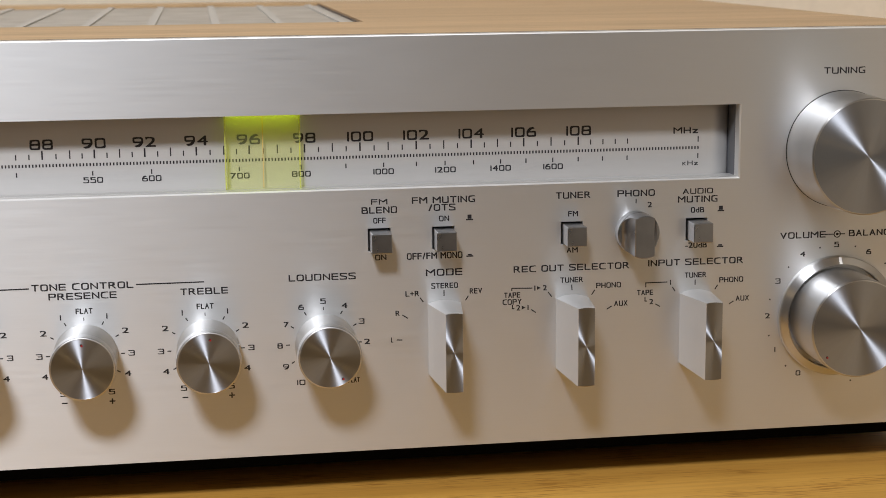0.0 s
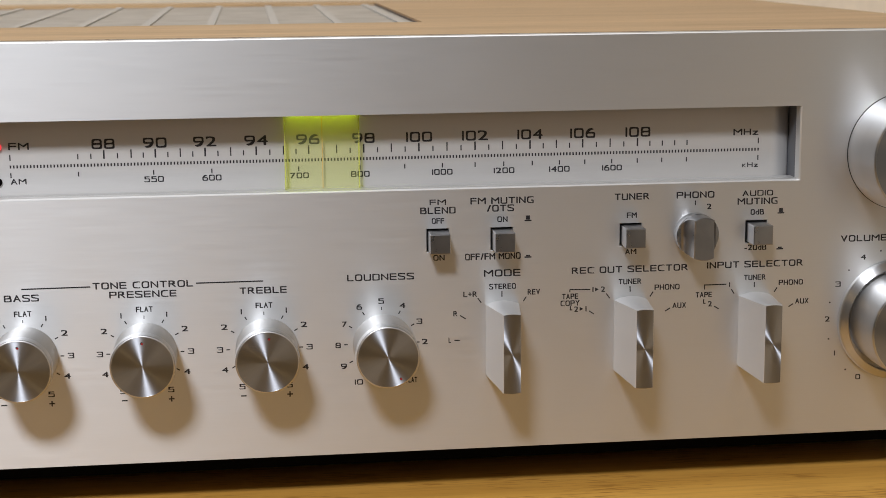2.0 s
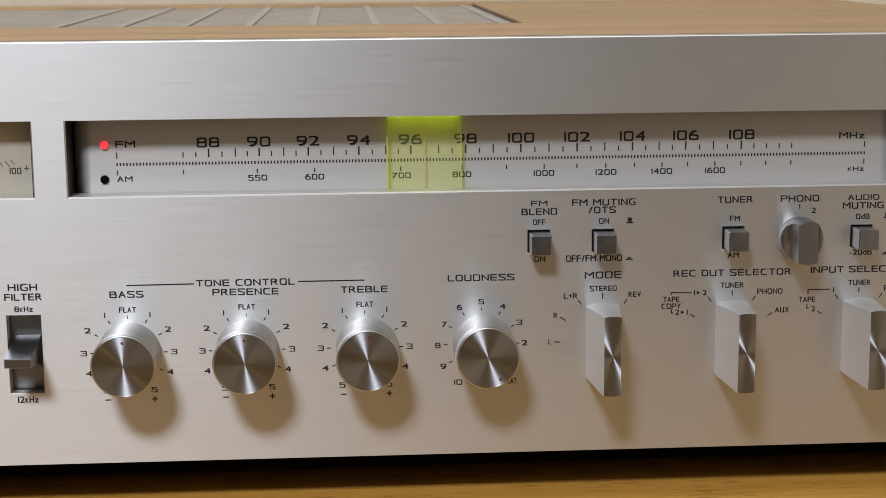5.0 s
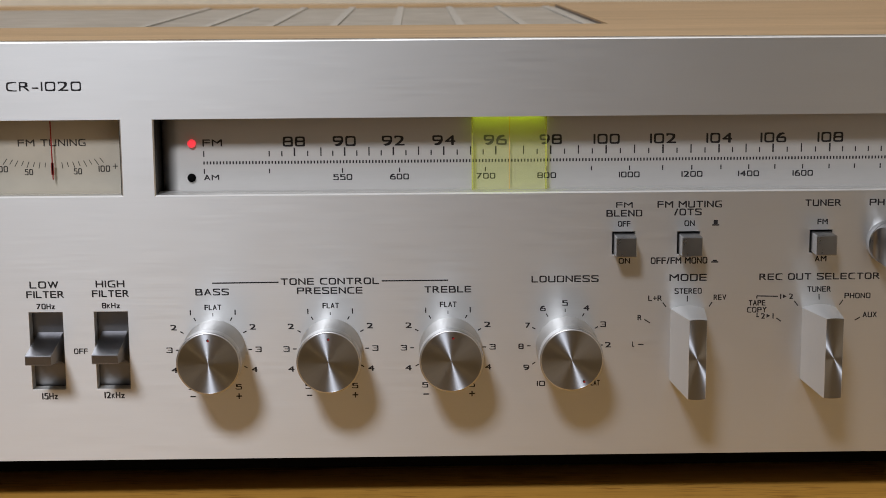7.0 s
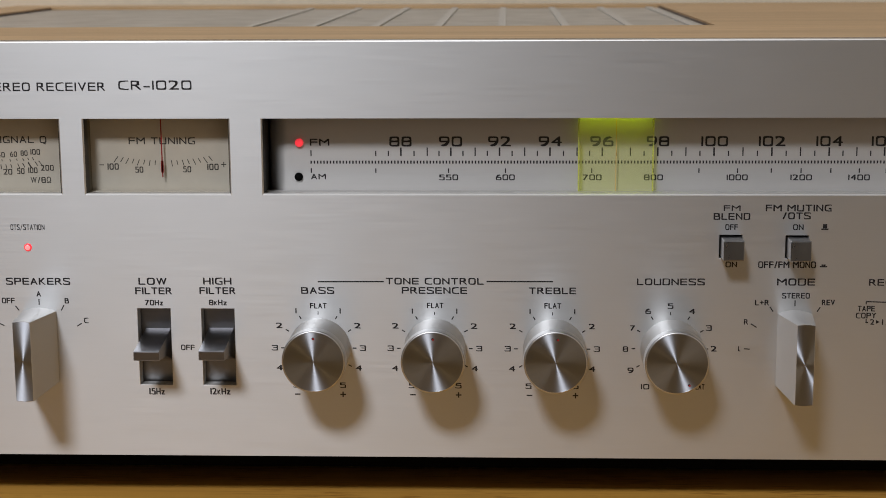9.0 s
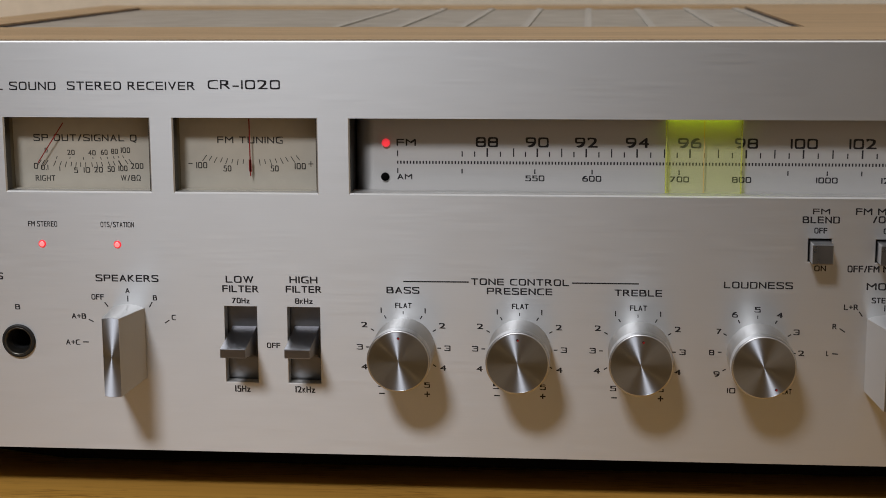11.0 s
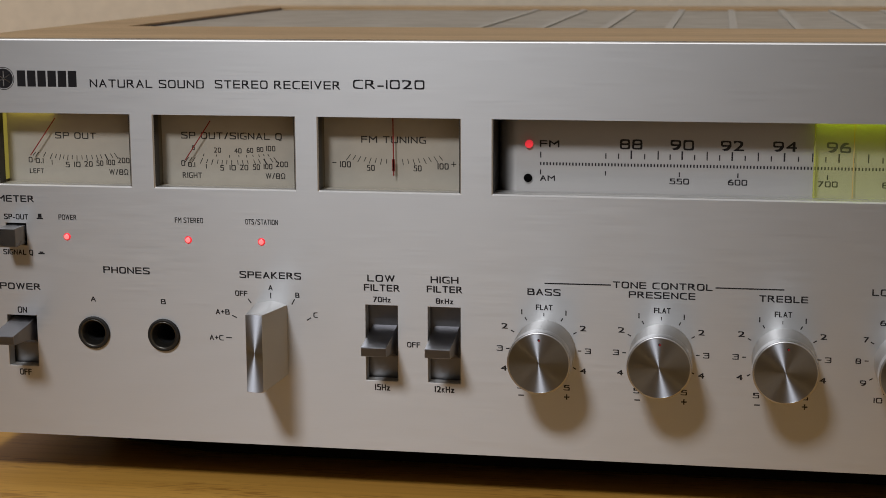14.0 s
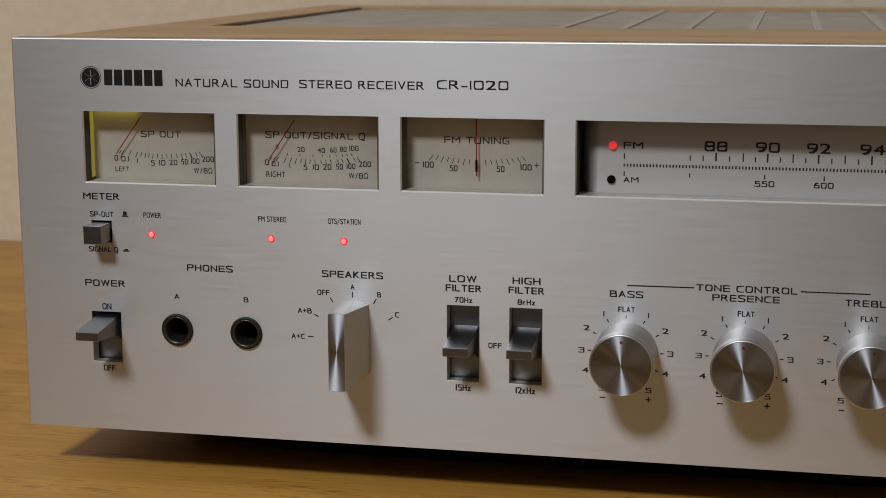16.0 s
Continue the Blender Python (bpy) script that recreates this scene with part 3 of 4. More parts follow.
for body, x, wide in (("550", 28.62, 5.74), ("600", 45.5, 5.64), ("700", 71.23, 5.64), ("800", 89.34, 5.64), ("1000", 113.98, 6.23), ("1200", 132.73, 6.33), ("1400", 149.66, 6.33), ("1600", 165.89, 6.14)):
    lettering(body, x, 97.56, wide, 1.63, scale, DIAL_Y)
for body, x, z, wide, high in (("FM", -9.73, 107.9, 5.84, 2.0), ("AM", -10.27, 97.8, 4.55, 1.6), ("MHz", 207.55, 107.4, 7.92, 1.9), ("kHz", 209.14, 97.51, 5.05, 1.4)):
    lettering(body, x, z, wide, high, scale, DIAL_Y)

part("band_light", lathe([(0, 0.3), (1.2, 0.3), (1.2, -0.35), (0.95, -0.55), (0, -0.65)], 24), LED_ON, receiver, "lit red indicator on the dial", (-15.81, DIAL_Y - 0.35, 108.79), True)
part("band_light", lathe([(0, 0.3), (1.25, 0.3), (1.25, -0.2), (0, -0.25)], 24), HOLE, receiver, "unlit dark indicator on the dial", (-16.11, DIAL_Y - 0.35, 98.59), True)

pointer = part("dial_pointer", boxes((67.3, 88.7, 6.0, 7.0, 94.70, 116.85)), ACRYLIC, receiver, "yellow-green see-through tuning pointer")
pointer.visible_shadow = False
part("pointer_edge", boxes((66.9, 67.25, 5.7, 7.4, 94.70, 116.85)), ACRYLIC_EDGE, pointer)
part("pointer_edge", boxes((88.75, 89.1, 5.7, 7.4, 94.70, 116.85)), ACRYLIC_EDGE, pointer)
part("pointer_lamp", boxes((67.5, 88.5, 5.0, 8.8, 116.90, 116.98)), LIME_LAMP, pointer, "lit lime strip at the head of the pointer")
part("pointer_line", boxes((77.98, 78.22, 7.1, 7.25, 94.70, 116.85)), ORANGE, pointer, "thin orange pointer line")


# ---------------------------------------------------------------- three meters
METER_Y = 7.0


def liners(window, parent):
    """Thin dark strips that put shade on the bare cut edges at both ends of an opening in the panel."""
    x0, x1, z0, z1 = window
    for u in (x0 + 0.08, x1 - 0.08):
        part("cut_edge", boxes((u - 0.06, u + 0.06, 0.35, 4.05, z0 + 0.1, z1 - 0.1)), EDGE_SHADE, parent, "dark strip for shade on the cut edge of the opening")


def meter(window, label):
    x0, x1, z0, z1 = window
    card = part("meter", boxes((x0 - 2, x1 + 2, METER_Y, METER_Y + 1.0, z0 - 2, z1 + 2)), CREAM, receiver, label)
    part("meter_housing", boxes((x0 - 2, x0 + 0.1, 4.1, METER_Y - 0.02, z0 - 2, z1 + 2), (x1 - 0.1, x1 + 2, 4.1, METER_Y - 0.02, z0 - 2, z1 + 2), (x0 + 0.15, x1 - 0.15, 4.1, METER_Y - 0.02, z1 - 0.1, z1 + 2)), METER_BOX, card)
    part("meter_sill", boxes((x0 + 0.15, x1 - 0.15, 4.1, METER_Y - 0.02, z0 - 2, z0 + 0.1)), CREAM, card, "cream sill under the meter card")
    liners(window, card)
    return card


def needle(card, x0, z0, x1, z1, wide=0.32):
    bm = bmesh.new()
    stroke(bm, x0, z0, x1, z1, METER_Y - 1.6, wide, 0.12)
    part("needle", bm, NEEDLE_RED, card, "thin red meter needle")


left_meter = meter(WINDOWS[1], "cream power meter of the first channel, needle at zero")
part("meter_lamp", boxes((-179.0, -164.5, 4.6, 6.8, 116.62, 116.70)), METER_LAMP, left_meter, "faint yellow meter lamp")
part("light_guide", boxes((-180.1, -179.85, 4.3, 6.8, 95.6, 116.6)), METER_LIGHT_GUIDE, left_meter, "yellow glowing edge of the meter")
right_meter = meter(WINDOWS[2], "cream power and signal meter, needle at zero")
tune_meter = meter(WINDOWS[3], "cream tuning meter, needle in the middle")


def fan(card, xs, turn_x, top, rise, long, bend, thick=()):
    """Scale marks that lean outwards from the middle of the meter."""
    for k, x in enumerate(xs):
        u = x - turn_x
        z = top + rise * u * u
        size = long * (0.7 if k % 2 else 0.9)
        mark(card, x, z, x + bend * u * size, z - size, METER_Y, 0.38 if k in thick else 0.22, INK_FADED)


def words(card, *rows):
    for body, x, z, wide, high in rows:
        lettering(body, x, z, wide, high, card, METER_Y, INK_FADED, 0.045)


words(left_meter, ("SP OUT", -157.5, 108.4, 13.4, 1.9), ("0", -172.7, 100.7, 1.3, 1.7), ("0.1", -169.7, 100.5, 2.6, 1.6), ("1", -165.6, 100.1, 0.45, 1.4), ("5", -160.5, 99.4, 1.4, 1.65), ("10", -157.3, 99.5, 2.1, 1.65), ("20", -153.6, 99.7, 2.7, 1.65))
words(left_meter, ("50", -149.9, 100.0, 2.3, 1.65), ("100", -146.3, 100.3, 2.8, 1.65), ("200", -142.1, 101.0, 3.9, 1.65), ("LEFT", -170.8, 97.3, 4.7, 1.5), ("W/8\u03a9", -143.8, 97.3, 6.2, 1.7))
words(right_meter, ("SP OUT/SIGNAL Q", -107.2, 109.0, 31.9, 2.0), ("0", -122.8, 100.5, 1.3, 1.7), ("0.1", -120.1, 100.2, 2.3, 1.5), ("1", -115.4, 99.8, 0.45, 1.4), ("5", -110.4, 99.3, 1.3, 1.6), ("10", -107.0, 99.4, 2.0, 1.6), ("20", -103.4, 99.5, 2.7, 1.65))
words(right_meter, ("50", -99.5, 99.7, 2.3, 1.65), ("100", -95.8, 99.95, 2.8, 1.65), ("200", -91.4, 100.7, 3.9, 1.65), ("RIGHT", -120.0, 96.8, 6.2, 1.7), ("W/8\u03a9", -93.5, 97.0, 6.2, 1.7))
words(right_meter, ("0", -119.4, 105.5, 0.9, 1.4), ("20", -111.7, 104.8, 2.3, 1.5), ("40", -105.2, 104.7, 2.3, 1.5), ("60", -101.4, 104.9, 2.1, 1.5), ("80", -98.2, 105.2, 2.1, 1.5), ("100", -94.8, 105.5, 2.9, 1.6))
words(tune_meter, ("FM TUNING", -56.6, 108.6, 19.9, 2.0), ("100", -71.5, 101.0, 3.4, 1.8), ("50", -63.7, 100.1, 2.5, 1.75), ("50", -49.3, 100.2, 2.5, 1.75), ("100", -41.5, 100.9, 3.4, 1.8))
fan(left_meter, [-167.5, -170.9, -169.9], -157, 104.0, 0.0, 1.6, 0.06)
fan(left_meter, [-165.4, -164.0, -162.6, -161.5, -160.2, -158.8, -157.3, -155.7, -154.2, -152.5, -151.0, -149.6, -148.1, -146.3, -145.0], -157.0, 103.2, 0.006, 1.9, 0.055, (12,))
fan(right_meter, [-121.0, -119.9, -118.9], -108, 103.2, 0.0, 1.7, 0.06)
fan(right_meter, [-116.5, -114.8, -113.2, -111.6, -110.2, -108.8, -107.3, -105.4, -103.9, -102.4, -100.3, -98.8, -97.1, -95.1, -93.9], -107.5, 102.5, 0.006, 1.9, 0.055, (12,))
fan(right_meter, [-116.0, -112.0, -107.9, -105.0, -102.6, -100.6, -98.7, -97.2, -95.8], -107.5, 104.1, 0.004, 0.9, 0.05)
fan(tune_meter, [-69.9 + 1.6 * k for k in range(18) if abs(-69.9 + 1.6 * k + 56.6) > 1.3], -56.4, 103.7, 0.007, 2.0, 0.055)
mark(tune_meter, -75.6, 102.4, -74.3, 102.4, METER_Y, 0.25, INK_FADED)
mark(tune_meter, -39.0, 102.5, -37.5, 102.5, METER_Y, 0.25, INK_FADED)
mark(tune_meter, -38.25, 103.3, -38.25, 101.7, METER_Y, 0.25, INK_FADED)
needle(left_meter, -163.3, 114.9, -171.9, 103.1)
needle(right_meter, -113.25, 114.7, -121.55, 102.5)
needle(tune_meter, -56.4, 116.2, -56.3, 98.9, 0.36)
needle(tune_meter, -56.35, 103.9, -56.32, 100.3, 0.8)


# ---------------------------------------------------------------- knobs, levers, switches
def knob_profile(r, deep, rim, foot):
    return [(foot - 0.3, 0.3), (foot, -0.3), ((foot + r) / 2, -deep * 0.5), (r, -deep + rim)]


def band_profile(r, deep, rim):
    """The polished band behind the front edge, drawn in a little towards the front."""
    return [(r - 0.02, -deep + rim), (r + 0.14, -deep + rim - 0.12), (r - 0.02, -deep + 0.5)]


def edge_profile(r, deep, round_off=0.5):
    return [(r - 0.02 - round_off + round_off * math.cos(a), -deep + round_off - round_off * math.sin(a)) for a in (radians(18 * k) for k in range(6))]


def knob(name, x, z, r, deep, label, dot=None, segments=72, rim=3.4, foot=0.0):
    body = part(name, lathe(knob_profile(r, deep, rim, foot or r), segments), ALU_BLAST if rim > 1.0 else ALU_SIDE, receiver, label, (x, -0.05, z), False)
    for f in body.data.polygons:
        f.use_smooth = True
    body.data.set_sharp_from_angle(angle=radians(30))
    if rim > 1.0:
        band = part("rim", lathe(band_profile(r, deep, rim), segments), ALU_RIM, body, "polished rim", (x, -0.05, z), True)
        band.data.set_sharp_from_angle(angle=radians(20))
    part("front_edge", lathe(edge_profile(r, deep), segments), ALU_EDGE if rim > 1.0 else ALU_SIDE, body, "rounded satin front edge", (x, -0.05, z), True)
    cap = lathe([(r - 0.50, -deep), (r - 0.58, -deep + 0.04), (0.0, -deep + 0.04)], segments)
    part("cap", cap, ALU_SPUN, body, "turned aluminium knob cap", (x, -0.05, z))
    if foot:
        # black ring drawn in place of the shaded gap between knob and panel
        part("base_ring", lathe([(foot - 0.1, -0.02), (foot + 0.16, -0.05), (foot + 0.16, -0.2), (foot - 0.1, -0.25)], segments), BLACK, body, "thin black ring for the dark gap at the foot of the knob", (x, 0, z))
    if dot:
        angle, far = dot
        spot = lathe([(0, 0.1), (0.38, 0.1), (0.38, -0.04), (0, -0.05)], 16)
        u, v = x + far * math.sin(radians(angle)), z + far * math.cos(radians(angle))
        # the drilled hole's shaded upper left is a flat black disc
        dot = part("dot", spot, INK, body, "small black disc for the shade in the drilled index dot", (u, -deep, v))
        paint = lathe([(0, 0.05), (0.3, 0.05), (0.3, -0.07), (0, -0.08)], 16)
        part("dot_paint", paint, RED, dot, "red paint of the dot, moved off its shaded side", (u + 0.14, -deep, v - 0.13))
    return body


def scratches(body, x, z, deep):
    """Bright scuffs on a worn cap, and the nick at its lower edge."""
    rnd = random.Random(4)
    for k in range(16):
        a = radians(rnd.uniform(118, 168))
        r = rnd.uniform(4.8, 8.0)
        u, v, size = r * math.cos(a), r * math.sin(a), rnd.uniform(0.5, 1.6)
        tilt = radians(rnd.uniform(-12, 25))
        mark(body, x + u - size * math.cos(tilt), z + v - size * math.sin(tilt), x + u + size * math.cos(tilt), z + v + size * math.sin(tilt), -deep + 0.0, rnd.uniform(0.04, 0.09), ALU_GREY, "scratch")
    for k in range(7):
        a = radians(rnd.uniform(212, 244))
        r = rnd.uniform(7.2, 8.5)
        u, v = r * math.cos(a), r * math.sin(a)
        mark(body, x + u - 0.4, z + v - 0.1, x + u + 0.4, z + v + 0.15, -deep, 0.14, ALU_GREY, "scratch")


KNOB_Z, KNOB_D = 48.1, 16.4
knob("bass_knob", -9.8, KNOB_Z, 9.25, KNOB_D, "round bass knob with turned cap, set to flat", (0, 6.9))
knob("presence_knob", 24.7, KNOB_Z, 9.25, KNOB_D, "round presence knob with turned cap, set to flat", (0, 6.9))
treble = knob("treble_knob", 60.1, KNOB_Z, 9.25, KNOB_D, "round treble knob with a scratched turned cap, set to flat", (4, 6.9))
scratches(treble, 60.1, KNOB_Z, KNOB_D)
knob("loudness_knob", 94.8, KNOB_Z, 9.25, KNOB_D, "round loudness knob with turned cap, set near flat", (151, 7.3))
knob("tuning_knob", 254.5, 102.4, 17.4, 20.2, "large round tuning knob with turned cap", None, 96, 0.5, 17.9)

VOL_X, VOL_Z = 254.2, 50.3
ring = lathe([(18.0, 0.3), (18.9, -0.2), (18.9, -1.7), (18.6, -2.2), (16.7, -3.3), (16.4, -3.2), (16.3, 0.2)], 96)
ring = part("balance_ring", ring, ALU_SIDE, receiver, "satin balance ring round the volume knob", (VOL_X, -0.05, VOL_Z), True)
ring.data.set_sharp_from_angle(angle=radians(25))
part("index_mark", prism([(-2.0, 18.75), (-2.3, 18.65), (-3.42, 16.75), (-3.1, 16.7)], -0.4, 0.4), WHITE, ring, "", (VOL_X, -0.05, VOL_Z))
knob("volume_knob", VOL_X, VOL_Z, 15.1, 19.3, "large round volume knob, turned low", (230, 13.2), 96, 0.5)


def lever(name, x, z, label):
    """A tall bar knob: broad at the panel, narrow in front, its ends rounded about its axis."""
    bm = bmesh.new()
    deep, big = 18.7, 12.0
    rows = []
    for y, half, r in ((0.0, 5.05, big), (-deep + 0.12, 2.58, big), (-deep, 2.48, big - 0.12)):
        line = []
        for side in (1, -1):
            for k in range(9):
                u = half - 2 * half * k / 8
                u *= side
                line.append(bm.verts.new((u, y, side * math.sqrt(r * r - u * u))))
        rows.append(line)
    for a, b in zip(rows, rows[1:]):
        for k in range(len(a)):
            m = (k + 1) % len(a)
            bm.faces.new((a[k], a[m], b[m], b[k]))
    body = part(name, bm, ALU_LEVER, receiver, label, (x, -0.05, z), True)
    body.data.set_sharp_from_angle(angle=radians(28))
    front = bmesh.new()
    spots = []
    for side in (1, -1):
        for k in range(9):
            u = side * (2.48 - 4.96 * k / 8)
            spots.append(front.verts.new((u, -deep, side * math.sqrt((big - 0.12) ** 2 - u * u))))
    front.faces.new(spots)
    turned = part("front_face", front, ALU_SPUN, body, "turned front face", (x, -0.05, z))
    turned.data.use_auto_texspace = False
    turned.data.texspace_location, turned.data.texspace_size = (0, 0, 0), (0.012, 0.012, 0.012)
    return body


lever("speaker_selector", -93.9, 48.3, "tall satin aluminium speaker selector lever")
lever("mode_selector", 130.7, 48.3, "tall satin aluminium mode selector lever")
lever("record_selector", 170.0, 48.3, "tall satin aluminium record selector lever")
lever("input_selector", 208.8, 48.3, "tall satin aluminium input selector lever")


def phono_knob(x, z):
    base = part("phono_knob", lathe([(6.3, 0.2), (6.5, -0.3), (6.5, -3.4), (6.2, -3.9), (0, -3.9)], 48), ALU_GREY, receiver, "small grey phono selector knob with a raised grip", (x, -0.05, z), True)
    base.data.set_sharp_from_angle(angle=radians(30))
    bm = bmesh.new()
    rows = []
    for y, half, r in ((-3.85, 5.5, 6.45), (-4.4, 4.7, 6.45), (-5.3, 4.0, 6.45), (-6.8, 3.45, 6.45), (-8.5, 3.15, 6.45), (-10.4, 3.0, 6.45), (-10.6, 2.8, 6.25)):
        line = []
        for side in (1, -1):
            for k in range(9):
                u = side * (half - 2 * half * k / 8)
                line.append(bm.verts.new((u, y, side * math.sqrt(r * r - u * u))))
        rows.append(line)
    for a, b in zip(rows, rows[1:]):
        for k in range(len(a)):
            m = (k + 1) % len(a)
            bm.faces.new((a[k], a[m], b[m], b[k]))
    bm.faces.new(rows[-1])
    grip = part("grip", bm, ALU_GREY, base, "", (x, -0.05, z), True)
    grip.data.set_sharp_from_angle(angle=radians(28))


phono_knob(189.6, 78.9)


def push_button(x, z, label):
    well = part("push_button", boxes((-3.3, 3.3, 5.0, 6.0, -3.4, 3.4)), BLACK, receiver, label, (x, 0, z))
    part("key", boxes((-2.98, 2.98, -7.3, 4.9, -2.95, 2.95), bevel=0.22), ALU_GREY, well, "grey metal key", (x, 0, z))


for (x, z), label in zip(BUTTONS, ("blend push button", "muting push button", "tuner band push button", "audio muting push button", "meter push button")):
    push_button(x, z, "square grey " + label)


def slide_switch(name, slot, tip_z, reach, label):
    x0, x1, z0, z1 = slot
    well = part(name, boxes((x0 - 0.5, x1 + 0.5, 5.2, 6.0, z0 - 0.5, z1 + 0.5)), GREY_DARK, receiver, label)
    xc = (x0 + x1) / 2
    outline = [(5.1, tip_z + 4.4), (-3.0, tip_z + 2.8), (-reach + 0.2, tip_z + 1.4), (-reach, tip_z + 1.18), (-reach, tip_z - 1.2), (-reach + 0.3, tip_z - 1.4), (-3.0, tip_z - 2.4), (0.5, tip_z - 3.4), (5.1, tip_z - 5.4)]
    part("paddle", prism(outline, xc - 3.75, xc + 3.75), PADDLE, well, "grey metal paddle")


slide_switch("low_filter_switch", SLOTS[0], 48.5, 12.3, "upright low filter slide switch in a dark slot")
slide_switch("high_filter_switch", SLOTS[1], 48.7, 12.3, "upright high filter slide switch in a dark slot")
slide_switch("power_switch", SLOTS[2], 48.4, 15.0, "power switch paddle pushed up to on")

for x, z in JACKS:
    rim = part("phones_jack", lathe([(4.85, 3.0), (4.85, 0.02), (5.15, -0.02), (5.15, -0.5), (4.9, -0.85), (4.3, -0.85), (4.1, -0.5), (4.05, 1.0)], 48), CHASSIS, receiver, "black headphone socket", (x, -0.02, z), True)
    part("collar", lathe([(4.32, -0.8), (4.25, -0.95), (4.05, -0.95), (3.75, -0.4), (3.1, 1.2), (3.0, 2.0)], 48), SOCKET, rim, "thin grey metal collar", (x, -0.02, z), True)
    part("sleeve", lathe([(3.1, 1.9), (3.0, 2.2), (3.0, 14.0), (0, 14.0)], 40), CHASSIS, rim, "dark metal sleeve", (x, -0.02, z), True)
for (x, z), label in zip(LEDS, ("power", "stereo", "station")):
    lens = part("indicator_light", lathe([(0, 1.0), (1.12, 1.0), (1.12, -0.1), (0.85, -0.4), (0, -0.5)], 24), LED_ON, receiver, "lit red " + label + " indicator", (x, 0, z), True)
    part("lit_core", lathe([(0.8, -0.41), (0.6, -0.52), (0, -0.62)], 20), LED_CORE, lens, "bright centre of the lit lens", (x, 0, z), True)

# ---------------------------------------------------------------- printing on the front panel
lettering("FM", 111.5, 89.8, 4.9, 1.6, face)
lettering("BLEND", 111.5, 87.2, 10.6, 1.9, face)
lettering("OFF", 111.5, 84.2, 3.7, 1.6, face)
lettering("ON", 111.7, 73.1, 3.4, 1.6, face)
lettering("FM MUTING", 130.7, 89.7, 19.0, 1.9, face)
lettering("/OTS", 130.2, 87.4, 8.2, 1.9, face)
lettering("ON", 130.8, 84.2, 3.1, 1.6, face)
lettering("OFF/FM MONO", 127.9, 72.9, 16.8, 1.9, face)
lettering("MODE", 130.7, 67.7, 11.1, 2.0, face)
lettering("TUNER", 170.1, 89.8, 10.7, 1.9, face)
lettering("FM", 170.1, 84.3, 3.1, 1.6, face)
lettering("AM", 169.9, 73.2, 3.5, 1.6, face)
lettering("PHONO", 189.6, 89.8, 11.7, 1.9, face)
lettering("2", 193.9, 86.3, 1.4, 1.55, face)
lettering("AUDIO", 208.9, 90.0, 9.6, 1.6, face)
lettering("MUTING", 208.9, 87.4, 12.5, 1.9, face)
lettering("0dB", 208.9, 84.2, 4.2, 1.6, face)
lettering("-20dB", 208.6, 73.3, 6.9, 1.6, face)
lettering("REC OUT SELECTOR", 169.8, 67.7, 35.9, 1.9, face)
lettering("INPUT SELECTOR", 208.7, 68.0, 30.2, 1.9, face)
lettering("TUNER", 169.8, 64.0, 7.1, 1.6, face)
lettering("PHONO", 181.3, 61.9, 7.8, 1.6, face)
lettering("AUX", 185.2, 56.1, 4.3, 1.6, face)
lettering("1", 158.4, 61.9, 0.5, 1.55, face)
lettering("2", 161.5, 61.9, 1.2, 1.55, face)
lettering("TAPE", 151.4, 60.0, 5.0, 1.6, face)
lettering("COPY", 151.4, 57.9, 5.9, 1.6, face)
lettering("2", 153.3, 56.0, 1.2, 1.55, face)
lettering("1", 156.3, 56.0, 0.6, 1.55, face)
lettering("TUNER", 208.7, 64.0, 6.9, 1.6, face)
lettering("PHONO", 220.1, 62.1, 7.7, 1.6, face)
lettering("AUX", 223.8, 56.1, 4.3, 1.6, face)
lettering("TAPE", 192.8, 59.1, 5.1, 1.6, face)
lettering("2", 194.8, 56.2, 1.2, 1.55, face)
lettering("STEREO", 130.8, 63.8, 8.1, 1.6, face)
lettering("L+R", 121.0, 61.7, 4.2, 1.6, face)
lettering("R", 116.5, 55.9, 1.3, 1.55, face)
lettering("L", 114.7, 47.8, 0.7, 1.55, face)
lettering("REV", 140.3, 61.8, 3.8, 1.6, face)
lettering("TUNING", 254.4, 125.5, 13.2, 1.9, face)
lettering("VOLUME", 242.8, 75.0, 14.8, 1.9, face)
lettering("BALANCE", 265.4, 75.1, 15.5, 1.9, face)
lettering("0", 242.6, 31.3, 1.6, 1.55, face)
lettering("1", 234.8, 39.2, 0.7, 1.55, face)
lettering("2", 232.1, 50.1, 1.6, 1.55, face)
lettering("3", 235.1, 61.0, 1.8, 1.55, face)
lettering("4", 242.9, 69.2, 1.7, 1.55, face)
lettering("5", 253.8, 71.9, 1.7, 1.55, face)
lettering("6", 264.4, 69.2, 1.7, 1.55, face)
lettering("BASS", -10.1, 64.8, 9.9, 1.9, face)
lettering("TONE CONTROL", 24.7, 67.7, 29.0, 1.9, face)
lettering("PRESENCE", 24.6, 64.9, 19.4, 1.9, face)
lettering("TREBLE", 59.5, 64.9, 13.9, 1.9, face)
lettering("FLAT", -10.0, 60.3, 5.0, 1.6, face)
lettering("FLAT", 24.8, 60.5, 4.9, 1.6, face)
lettering("FLAT", 59.6, 60.5, 5.0, 1.6, face)
lettering("LOUDNESS", 94.2, 67.7, 19.9, 1.9, face)
lettering("5", 94.2, 60.6, 1.8, 1.55, face)
lettering("6", 87.7, 59.0, 1.7, 1.55, face)
lettering("4", 100.6, 59.0, 1.8, 1.55, face)
lettering("7", 83.2, 53.9, 1.5, 1.55, face)
lettering("3", 105.6, 54.0, 1.8, 1.55, face)
lettering("8", 81.2, 47.5, 1.6, 1.55, face)
lettering("2", 107.2, 47.7, 1.8, 1.55, face)
